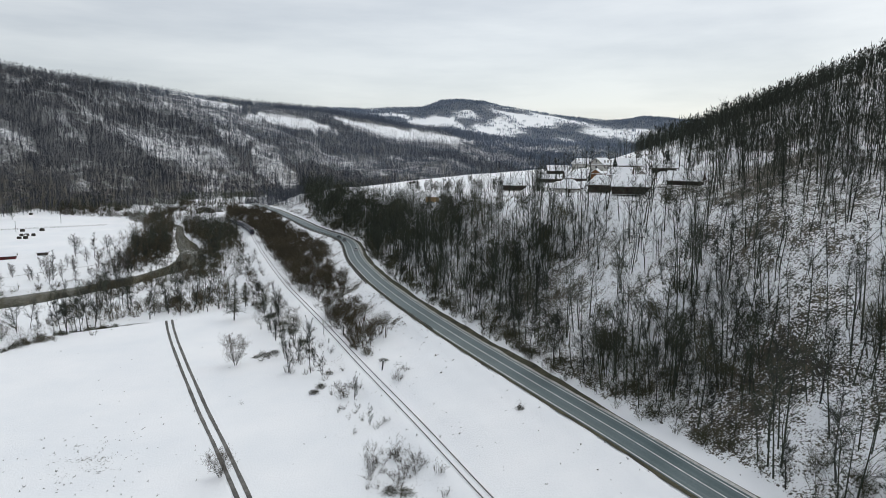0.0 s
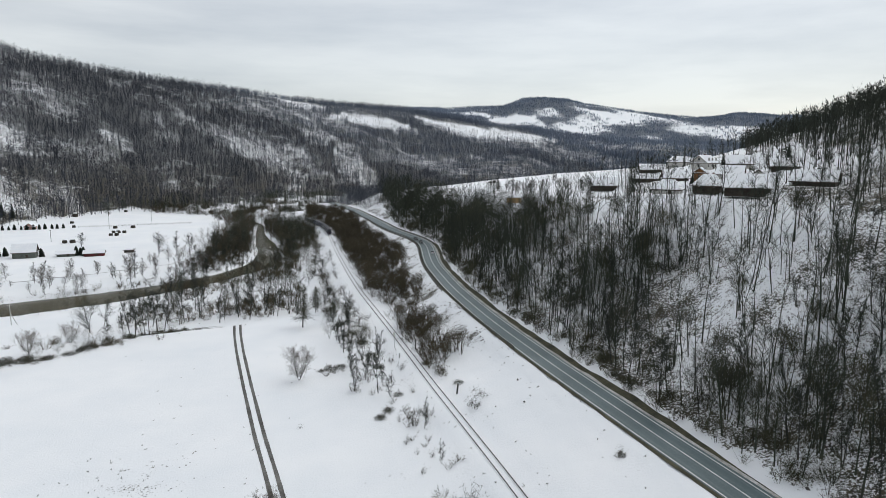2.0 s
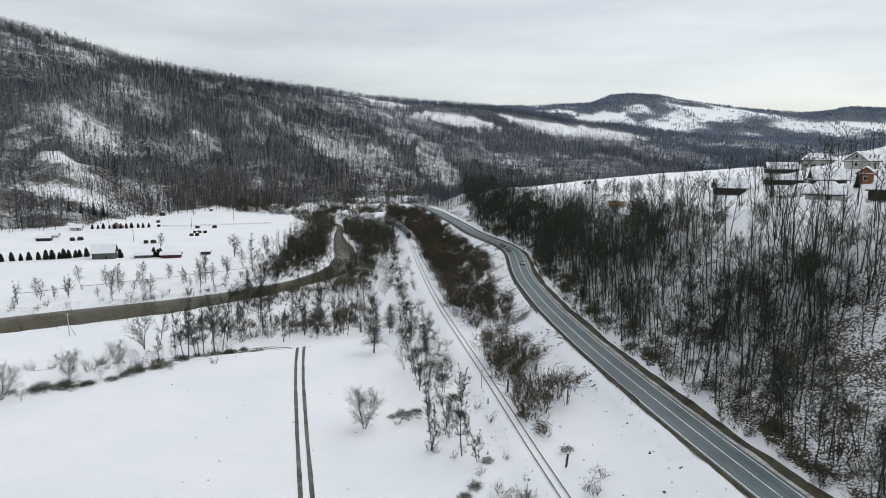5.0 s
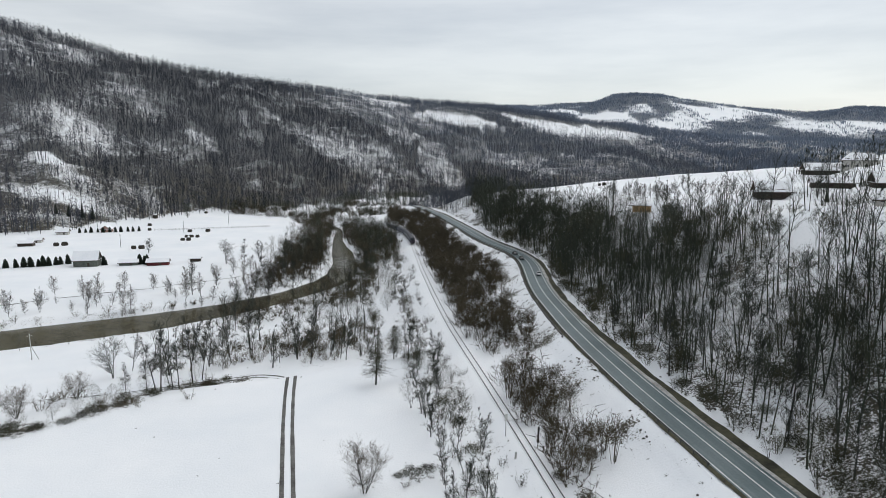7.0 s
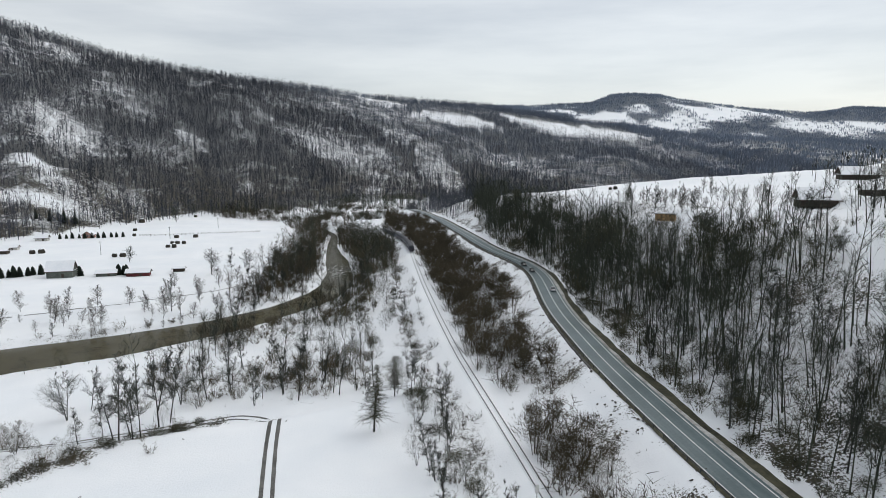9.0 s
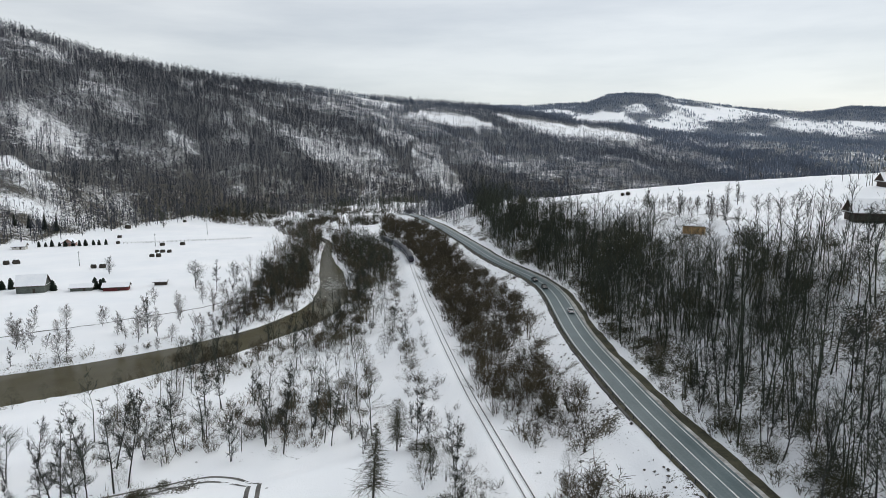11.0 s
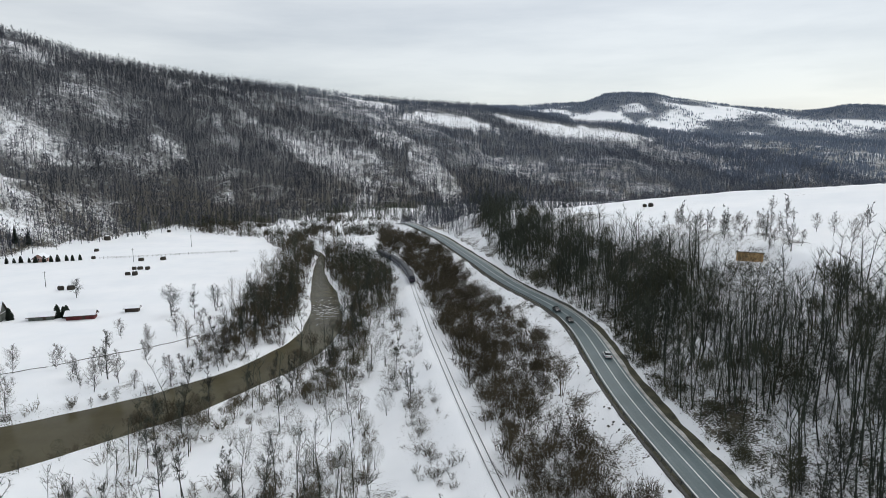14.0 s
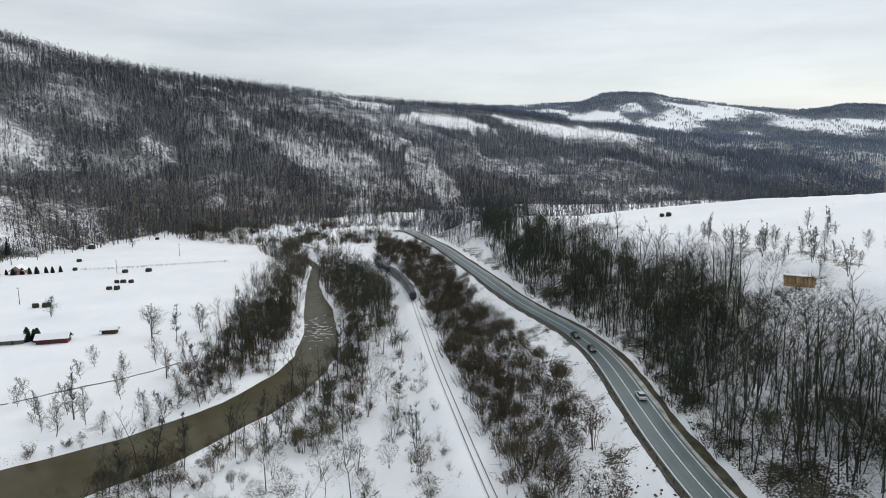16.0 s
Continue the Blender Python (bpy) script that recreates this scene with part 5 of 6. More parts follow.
def prism(bm, outline, y0, y1):
    """A profile in x and z drawn out along y."""
    a, b = [bm.verts.new((x, y0, z)) for x, z in outline], [bm.verts.new((x, y1, z)) for x, z in outline]
    bm.faces.new(a)
    bm.faces.new(b[::-1])
    for i in range(len(a)):
        j = (i + 1) % len(a)
        bm.faces.new((a[j], a[i], b[i], b[j]))
    bmesh.ops.recalc_face_normals(bm, faces=bm.faces[:])
    return bm


def roof_shape(bm, lx, ly, z, rise, thick, hip):
    """A pitched shell with the ridge along x; hip: how far the ridge stops short of the ends."""
    for dz, turn in ((0, False), (thick, True)):
        e = [bm.verts.new((sx * lx, sy * ly, z + dz)) for sx, sy in ((-1, -1), (1, -1), (1, 1), (-1, 1))]
        r = [bm.verts.new((-lx + hip, 0, z + rise + dz)), bm.verts.new((lx - hip, 0, z + rise + dz))]
        for f in ((e[0], e[1], r[1], r[0]), (e[2], e[3], r[0], r[1]), (e[1], e[2], r[1]), (e[3], e[0], r[0])):
            if hip > 0.05 or len(f) == 4:
                bm.faces.new(f if turn else f[::-1])
        if turn:
            for i in range(4):
                j = (i + 1) % 4
                bm.faces.new((low[i], low[j], e[j], e[i]))
            if hip <= 0.05:
                for a, b, c in ((1, 2, 1), (3, 0, 0)):
                    bm.faces.new((low[a], lowr[c], r[c], e[a]))
                    bm.faces.new((lowr[c], low[b], e[b], r[c]))
        low, lowr = e, r
    bmesh.ops.recalc_face_normals(bm, faces=bm.faces[:])
    return bm


def house(name, x, y, turn, long_, deep, high, rise, wall, label, hip=0.0, windows=0, chimney=False, door=True, storeys=1, category="house"):
    root = tagged(new(name), label, category)
    zs = [float(terrain(x + a, y + b)) for a in (-long_ / 2, long_ / 2) for b in (-deep / 2, deep / 2)]
    root.matrix_world = pose(x, y, min(zs) + 0.6 * (max(zs) - min(zs)), 0, 0, turn)
    hx, hy = long_ / 2, deep / 2
    bm = block(bmesh.new(), -hx, hx, -hy, hy, -1.2, high)
    if hip <= 0.05:
        for s in (-1, 1):
            prism_bm = bm
            a = [prism_bm.verts.new((s * hx, -hy, high)), prism_bm.verts.new((s * hx, hy, high)), prism_bm.verts.new((s * hx, 0, high + rise))]
            b = [prism_bm.verts.new((s * (hx - 0.2), -hy, high)), prism_bm.verts.new((s * (hx - 0.2), hy, high)), prism_bm.verts.new((s * (hx - 0.2), 0, high + rise))]
            prism_bm.faces.new(a)
            prism_bm.faces.new(b)
            prism_bm.faces.new((a[0], a[2], b[2], b[0]))
            prism_bm.faces.new((a[1], a[2], b[2], b[1]))
        bmesh.ops.recalc_face_normals(bm, faces=bm.faces[:])
    part("wall", bm, wall, root)
    slope = rise / hy
    over = 0.75
    roof = part("roof", roof_shape(bmesh.new(), hx + over, hy + over, high - over * slope + 0.02, rise + over * slope, 0.14, hip), TILES, root, "dark tiled roof under snow")
    sn = roof_shape(bmesh.new(), hx + over - 0.08, hy + over - 0.12, high - (over - 0.12) * slope + 0.19, rise + (over - 0.12) * slope + 0.06, 0.26, max(hip - 0.1, 0.0))
    bmesh.ops.bevel(sn, geom=[e for e in sn.edges if len(e.link_faces) == 2], offset=0.07, segments=2, affect="EDGES")
    part("snow_cover", sn, SNOW, root, "thick white snow on the roof")
    for st in range(storeys):
        zc = 1.0 + st * 2.7
        for k in range(windows):
            wx = -hx + (k + 0.5) * long_ / windows
            for sy in (-1, 1):
                fr = block(bmesh.new(), wx - 0.55, wx + 0.55, sy * hy - 0.05, sy * hy + 0.05, zc, zc + 1.3)
                w = part("window", fr, FRAMEW, root, "white framed window")
                part("pane", block(bmesh.new(), wx - 0.45, wx - 0.04, sy * hy - 0.07, sy * hy + 0.07, zc + 0.1, zc + 1.2), GLASS, w)
                part("pane", block(bmesh.new(), wx + 0.04, wx + 0.45, sy * hy - 0.07, sy * hy + 0.07, zc + 0.1, zc + 1.2), GLASS, w)
        if windows:
            for sx in (-1, 1):
                w = part("window", block(bmesh.new(), sx * hx - 0.05, sx * hx + 0.05, -0.5, 0.5, zc, zc + 1.3), FRAMEW, root, "white framed window")
                part("pane", block(bmesh.new(), sx * hx - 0.07, sx * hx + 0.07, -0.42, 0.42, zc + 0.1, zc + 1.2), GLASS, w)
    if door:
        part("door", block(bmesh.new(), hx * 0.15, hx * 0.15 + 1.1, -hy - 0.06, -hy + 0.05, 0.0, 2.05), PLANK, root, "dark plank door")
    if chimney:
        c = part("chimney", block(bmesh.new(), hx * 0.3 - 0.3, hx * 0.3 + 0.3, 0.3, 0.9, high + rise * 0.4, high + rise + 0.9), BRICK, root)
        part("cap", block(bmesh.new(), hx * 0.3 - 0.38, hx * 0.3 + 0.38, 0.22, 0.98, high + rise + 0.9, high + rise + 1.02), SNOW, c, "snow on the chimney")
    return root


house("wooden_house", 124, 292, -16, 10.5, 7, 1.5, 2.9, PLANK, "dark wooden house with a snow-laden gable roof", windows=2)
house("barn", 140, 284, -24, 12.5, 5.5, 1.9, 1.2, PLANK, "long low dark plank barn with a snowy roof", category="barn")
house("village_house", 120.5, 230, -40, 9, 8, 1.9, 2.9, WHITEWALL, "pale plastered house with a snowy hipped roof", hip=3.2, windows=3, chimney=True)
house("village_house", 190, 340, -34, 13, 8.5, 4.2, 2.6, WHITEWALL, "large two-storey pale house with a snowy roof on the terrace", hip=3.0, windows=4, chimney=True, storeys=2)
house("barn", 177, 347, -18, 13, 8, 2.2, 2.6, PLANK, "dark barn with a broad snowy roof beside the large house", category="barn")
house("wooden_house", 137.3, 237, 50, 5, 3.8, 3.4, 1.4, ORANGE, "narrow orange-brown boarded house with a snowy gable", windows=1)
house("village_house", 121.5, 207, -42, 8, 7.5, 1.7, 2.9, PLANK, "dark wooden house with a steep snowy hipped roof", hip=3.0, windows=2, chimney=True)
house("barn", 119, 184, -34, 12, 8.5, 1.6, 3.2, PLANK, "big dark barn with a wide snow-covered roof", category="barn")
house("village_house", 138, 220, -40, 8, 6.5, 1.9, 2.4, WHITEWALL, "small pale house with snow on its roof", windows=2)
house("village_house", 157, 266, 30, 9, 7, 3.0, 2.6, WHITEWALL, "two-storey white gabled house in the village", windows=3, storeys=2, chimney=True)
house("barn", 130, 171, -50, 10, 6.5, 1.6, 2.4, PLANK, "dark barn on the slope with snow on its roof", category="barn")
house("village_house", 154, 238, -35, 9, 7, 2.0, 2.6, WHITEWALL, "pale house with a snowy roof among bare trees", windows=2)
house("barn", 137, 254, -20, 9, 7, 1.8, 2.6, PLANK, "dark plank barn with a broad snowy roof in the village", category="barn")
house("shed", 147, 205, -30, 8, 5.5, 1.7, 2.0, PLANK, "weathered shed with a snowy roof on the village slope", category="shed")
house("shed", 133, 197, 40, 7, 5.5, 1.6, 2.2, WHITEWALL, "small pale shed with a snow-covered roof", windows=1, category="shed")
house("barn", -180.5, 434, 11, 12, 7.5, 3.9, 4.0, GREENWALL, "grey-green plank barn with a tall snowy roof", category="barn")
house("shed", -158.5, 435.5, 11, 9.5, 4.5, 1.7, 1.1, GREENWALL, "low grey shed with snow on its roof", category="shed")
house("shed", -142.7, 436, 10, 11, 4.6, 2.0, 1.3, REDWALL, "long dark red shed with a snowy roof", category="shed")
house("shed", -125.5, 446, 8, 5.5, 3, 1.9, 0.5, PLANK, "small dark plank shed in the meadow", category="shed")
house("shed", -259.5, 513, 10, 9, 5, 2.1, 1.2, PLANK, "dark shed with a snowy roof at the edge of the meadow", category="shed")
house("shed", -265, 533, 12, 8.5, 4.5, 2.0, 1.2, WHITEWALL, "pale shed with a snowy roof below the wood", category="shed")
house("cottage", -246, 598, 96, 7.5, 7, 2.5, 2.5, PINK, "pink plastered cottage with a snowy gable roof", windows=1)
house("cottage", -272, 582, 14, 8, 6, 2.3, 2.0, WHITEWALL, "low pale cottage with a snowy roof", windows=2)
house("barn", -78, 742, 12, 11, 7, 2.6, 3.2, PLANK, "dark barn with a snowy roof at the far meadow", category="barn")

# the plank hut on the terrace
hut = tagged(new("plank_hut"), "small hut of fresh yellow planks with snow on its lean-to roof", "hut")
hut.matrix_world = pose(93.5, 332, float(terrain(93.5, 332)) - 0.05, 0, 0, -32)
plank_me = bpy.data.meshes.new("plank")
pb = block(bmesh.new(), -0.135, 0.135, -0.03, 0.03, -0.4, 2.15)
pb.to_mesh(plank_me)
pb.free()
plank_me.materials.append(YELLOW)
for k in range(24):
    for sy in (-1.6, 1.6):
        part("plank", plank_me, None, hut).matrix_basis = Matrix.Translation((-3.3 + k * 0.287, sy, 0.02 * (k % 3))) @ Matrix.Diagonal((1, 1, 1.0 + (0.22 if sy < 0 else 0), 1))
for k in range(11):
    for sx in (-3.35, 3.35):
        part("plank", plank_me, None, hut).matrix_basis = Matrix.Translation((sx, -1.45 + k * 0.29, 0)) @ Matrix.Rotation(math.pi / 2, 4, "Z") @ Matrix.Diagonal((1, 1, 1.12, 1))
rb = prism(bmesh.new(), ((-3.7, 0), (3.7, 0), (3.7, 0.12), (-3.7, 0.12)), -2.0, 2.0)
part("roof", rb, PLANK, hut, "dark boarded lean-to roof").matrix_basis = pose(0, 0, 2.36, -7)
sb = block(bmesh.new(), -3.65, 3.65, -1.95, 1.95, 0.13, 0.38)
bmesh.ops.bevel(sb, geom=sb.edges[:], offset=0.1, segments=2, affect="EDGES")
part("snow_cover", sb, SNOW, hut, "snow on the hut's roof").matrix_basis = pose(0, 0, 2.36, -7)

# ---- haystacks in the meadows
def haystack(x, y, size, tall, turn):
    root = tagged(new("haystack"), "dark weathered haystack capped with snow in the meadow", "haystack", "haystacks in the meadow")
    root.matrix_world = pose(x, y, float(terrain(x, y)) - 0.08, 0, 0, turn)
    r = random.Random(int(x * 7 + y))
    for nm, mat, prof in (("hay_mound", HAY, ((1.0, 0), (1.08, 0.35), (1.0, 0.62), (0.72, 0.85), (0.30, 1.0))), ("snow_cap", SNOW, ((0.72, 0.86), (0.62, 0.98), (0.32, 1.08), (0.05, 1.12)))):
        bm, rings = bmesh.new(), []
        for ra, h in prof:
            rings.append([bm.verts.new((math.cos(k / 12 * 6.283) * ra * size * (1 + r.uniform(-0.06, 0.06)), math.sin(k / 12 * 6.283) * ra * size * 0.8 * (1 + r.uniform(-0.06, 0.06)), h * tall + r.uniform(-0.05, 0.05))) for k in range(12)])
        for a, b in zip(rings, rings[1:]):
            for k in range(12):
                bm.faces.new((a[k], a[(k + 1) % 12], b[(k + 1) % 12], b[k]))
        bm.faces.new(rings[-1])
        part(nm, bm, mat, root)


for x, y, s in ((-182.4, 497.5, 1.7), (-177.4, 497.8, 1.8), (-164.3, 536, 1.5), (-159.8, 535, 1.8), (-168.6, 556, 1.5), (-165.2, 556.6, 1.6), (-160.5, 555.8, 1.6), (-177.5, 589.5, 1.7), (-164.6, 593.5, 1.8),
                (-230, 642, 1.8), (-217.6, 757, 1.7), (-249, 703, 2.6), (-240.3, 513.5, 2.0), (-235.5, 515, 2.0), (-215, 604.5, 1.6), (118.3, 465, 1.4), (116, 467, 1.2)):
    haystack(x, y, s, s * 1.55, (x * 13) % 180)

# ---- meadow fence
fence = tagged(new("meadow_fence"), "long grey post and rail fence across the snowy meadow", "fence")
fpts = [(-211, 604), (-191.7, 605.6), (-172, 610.4), (-152.6, 617.9), (-122, 622.8)]
post_me = mesh_from("post", *[[(a, b, c) for c in (-0.3, 1.45) for a, b in ((-0.07, -0.07), (0.07, -0.07), (0.07, 0.07), (-0.07, 0.07))], [(0, 1, 5, 4), (1, 2, 6, 5), (2, 3, 7, 6), (3, 0, 4, 7), (4, 5, 6, 7)]], material("grey_fence_wood", (0.10, 0.09, 0.08), (0.22, 0.20, 0.18), 3.0, 0.9))
for (ax, ay), (bx, by) in zip(fpts, fpts[1:]):
    k = int(math.hypot(bx - ax, by - ay) / 2.6)
    for i in range(k):
        x, y = ax + (bx - ax) * i / k, ay + (by - ay) * i / k
        part("post", post_me, None, fence).matrix_basis = Matrix.Translation((x, y, float(terrain(x, y))))
    for h in (0.6, 1.2):
        za, zb = float(terrain(ax, ay)) + h, float(terrain(bx, by)) + h
        part("rail", mesh_from("rail", [(ax, ay, za - 0.05), (bx, by, zb - 0.05), (bx, by, zb + 0.05), (ax, ay, za + 0.05), (ax, ay + 0.05, za - 0.05), (bx, by + 0.05, zb - 0.05), (bx, by + 0.05, zb + 0.05), (ax, ay + 0.05, za + 0.05)], [(0, 1, 2, 3), (7, 6, 5, 4), (3, 2, 6, 7), (0, 4, 5, 1)], post_me.materials[0]), None, fence)

# ---- conifers
def conifer(seed, h, wide, dense=16, round_=0.8):
    r = np.random.default_rng(seed)
    out = []
    for k in range(int(h * dense)):
        f = r.uniform(0.04, 1.0)
        z, ra = h * f, wide * (1 - f) ** round_ + 0.08
        for _ in range(3):
            a = r.uniform(0, 6.28)
            p = np.array((math.cos(a) * ra * 0.15, math.sin(a) * ra * 0.15, z + 0.25))
            q = np.array((math.cos(a) * ra * r.uniform(0.7, 1.1), math.sin(a) * ra * r.uniform(0.7, 1.1), z - ra * 0.25))
            s = np.array((-math.sin(a), math.cos(a), 0.2)) * ra * 0.22
            m = p + (q - p) * 0.6
            out += [(p, m + s, q), (p, q, m - s)]
    return np.array(out)


def conifer_kind(name, seed, h, wide, label, dense=16, round_=0.8):
    root = tagged(new(name), label, "tree")
    bm = bmesh.new()
    bmesh.ops.create_cone(bm, cap_ends=True, segments=7, radius1=h * 0.018 + 0.03, radius2=0.02, depth=h, matrix=Matrix.Translation((0, 0, h / 2 - 0.2)))
    part("trunk", bm, BARK, root)
    part("crown", soup("crown", conifer(seed, h, wide, dense, round_), NEEDLES), None, root)
    return [root]


THUJA = conifer_kind("thuja_bush", 1, 4.2, 1.6, "dark evergreen thuja of a garden hedge", 40, 0.38)
SPRUCE = conifer_kind("spruce_tree", 2, 11.0, 2.4, "dark green spruce standing in the snow", 20)
for x, y in ((-234, 424), (-229, 425.5), (-225, 427), (-221, 428), (-216.2, 429.2), (-212.6, 430), (-209.1, 430.6), (-205.8, 432), (-203.5, 432.8), (-201.2, 433.5), (-198.6, 436), (-197.2, 438), (-193.8, 439.5), (-172.4, 436), (-153.5, 437.3), (-151.3, 438.6), (-149.5, 437)):
    stand(THUJA, x, y, tree_rng.uniform(1.0, 1.4), "thujas along the farm lane")
for k in range(11):
    stand(THUJA, -264 + k * 4.3, 590 + k * 0.9 + tree_rng.uniform(-1, 1), tree_rng.uniform(0.7, 1.1), "thujas round the cottage")
for x, y, s in ((121, 258, 0.4), (141, 229, 0.9), (149, 206, 0.85), (126, 243, 0.35), (131, 232, 0.45), (-286, 640, 1.2), (-293, 632, 1.0), (-281, 648, 1.1), (-300, 626, 0.9), (99, 42, 1.4)):
    stand(SPRUCE, x, y, s)

# ---- poles, posts and signs
CONCRETE = material("pale_concrete", (0.34, 0.34, 0.33), (0.52, 0.52, 0.50), 3.0, 0.85, 0.01)


def stick(h, r0, r1, seg=8):
    bm = bmesh.new()
    bmesh.ops.create_cone(bm, cap_ends=True, segments=seg, radius1=r0, radius2=r1, depth=h, matrix=Matrix.Translation((0, 0, h / 2 - 0.3)))
    return bm


def utility_pole(x, y, h, mat, label, brace=False, arms=True):
    root = tagged(new("utility_pole"), label, "utility pole")
    root.matrix_world = pose(x, y, float(terrain(x, y)), 0, 0, 20)
    part("pole", stick(h + 0.3, 0.15, 0.10), mat, root)
    if arms:
        part("crossarm", block(bmesh.new(), -0.7, 0.7, -0.05, 0.05, h - 0.75, h - 0.63), mat, root)
        for k in (-0.6, 0, 0.6):
            bm = bmesh.new()
            bmesh.ops.create_cone(bm, cap_ends=True, segments=8, radius1=0.05, radius2=0.03, depth=0.18, matrix=Matrix.Translation((k, 0, h - 0.53)))
            part("insulator", bm, CONCRETE, root)
    if brace:
        part("brace", stick(h * 0.62, 0.11, 0.09), mat, root).matrix_basis = pose(h * 0.22, 0, 0, 0, -21)


utility_pole(-115.1, 268, 8.2, CONCRETE, "white concrete pole with a slanting brace by the river", True)
for x, y in ((-181.2, 586.5), (-194.2, 505.5), (-166.3, 658)):
    utility_pole(x, y, 9.0, BARK, "dark wooden utility pole in the snowy meadow")
for x, y in ((127, 271.5), (111.5, 204), (142, 250)):
    utility_pole(x, y, 9.0, BARK, "dark wooden utility pole in the village")
sign = tagged(new("railway_sign"), "white railway sign on a slim post beside the track", "sign")
sign.matrix_world = pose(17.4, 192.2, float(terrain(17.4, 192.2)), 0, 0, 8)
part("post", stick(4.6, 0.06, 0.05), GALVANISED, sign)
pn = block(bmesh.new(), -0.3, 0.3, -0.11, -0.07, 3.1, 4.5)
bmesh.ops.bevel(pn, geom=pn.edges[:], offset=0.015, segments=1, affect="EDGES")
part("panel", pn, FRAMEW, sign, "white sign panel")
for x, y, h, lean, mat, label in ((17.9, 183.6, 1.15, 3, CONCRETE, "white concrete marker post beside the track"), (23.0, 189, 3.2, 2, BARK, "dark wooden post beside the track"), (27.6, 153.3, 2.7, 7, BARK, "dark leaning wooden post in the snow")):
    root = tagged(new("marker_post"), label, "post")
    root.matrix_world = pose(x, y, float(terrain(x, y)), 0, lean, 15)
    part("shaft", block(bmesh.new(), -0.14, 0.14, -0.12, 0.12, -0.4, h), mat, root)
    part("snow_cap", block(bmesh.new(), -0.16, 0.16, -0.14, 0.14, h, h + 0.12), SNOW, root, "small cap of snow")

# ---- guard rails
post_g = bpy.data.meshes.new("post")
pb = block(bmesh.new(), -0.08, 0.08, -0.09, 0.09, -0.7, 0.82)
pb.to_mesh(post_g)
pb.free()
post_g.materials.append(GALVANISED)
for off, y0, y1, label in ((-4.15, 168, 668, "galvanised guard rail on the valley side of the road"), (4.35, 352, 520, "galvanised guard rail below the wooded slope")):
    rail_root = tagged(new("guard_rail"), label, "guard rail")
    s = 1 if off < 0 else -1
    v, f = ribbon(road_x, road_z, y0, y1, (off, off + s * 0.08, off + s * 0.03, off + s * 0.08, off), (0.42, 0.52, 0.62, 0.72, 0.82), 2.0)
    part("beam", mesh_from("beam", v, f, GALVANISED), None, rail_root)
    for y in np.arange(y0, y1, 4.0):
        part("post", post_g, None, rail_root).matrix_basis = Matrix.Translation((road_x(y) + off - s * 0.08, y, road_z(y)))

# ---- stone retaining wall under the road's outer edge
STONE = material("dark_wet_masonry", (0.045, 0.043, 0.04), (0.14, 0.135, 0.125), 1.2, 0.85, 0.05)
wob_ = lambda y: -4.95 + 0.12 * wav(y, 0.5 * y, 6, 4)  # noqa: E731
foot_ = lambda y: -5.35 + 0.2 * wav(y, 0.5 * y, 8, 2)  # noqa: E731
v, f = ribbon(road_x, road_z, 240, 470, (-4.45, wob_, foot_), (-0.02, -0.06, -1.7), 1.5)
tagged(new("retaining_wall", mesh_from("retaining_wall", v, f, STONE)), "dark wet masonry wall under the outer edge of the road", "wall", kind="structure")

# ---- cars
CARWHITE = material("white_car_paint", (0.68, 0.69, 0.70), (0.78, 0.79, 0.80), 1.0, 0.25, spec=0.6)
CARDARK = material("dark_car_paint", (0.016, 0.018, 0.020), (0.035, 0.038, 0.042), 1.0, 0.25, spec=0.6)
RUBBER = material("black_rubber", (0.010, 0.010, 0.010), (0.022, 0.022, 0.022), 5.0, 0.85)
RED_LAMP = material("red_lamp_glass", (0.22, 0.010, 0.010), (0.35, 0.02, 0.02), 2.0, 0.2)


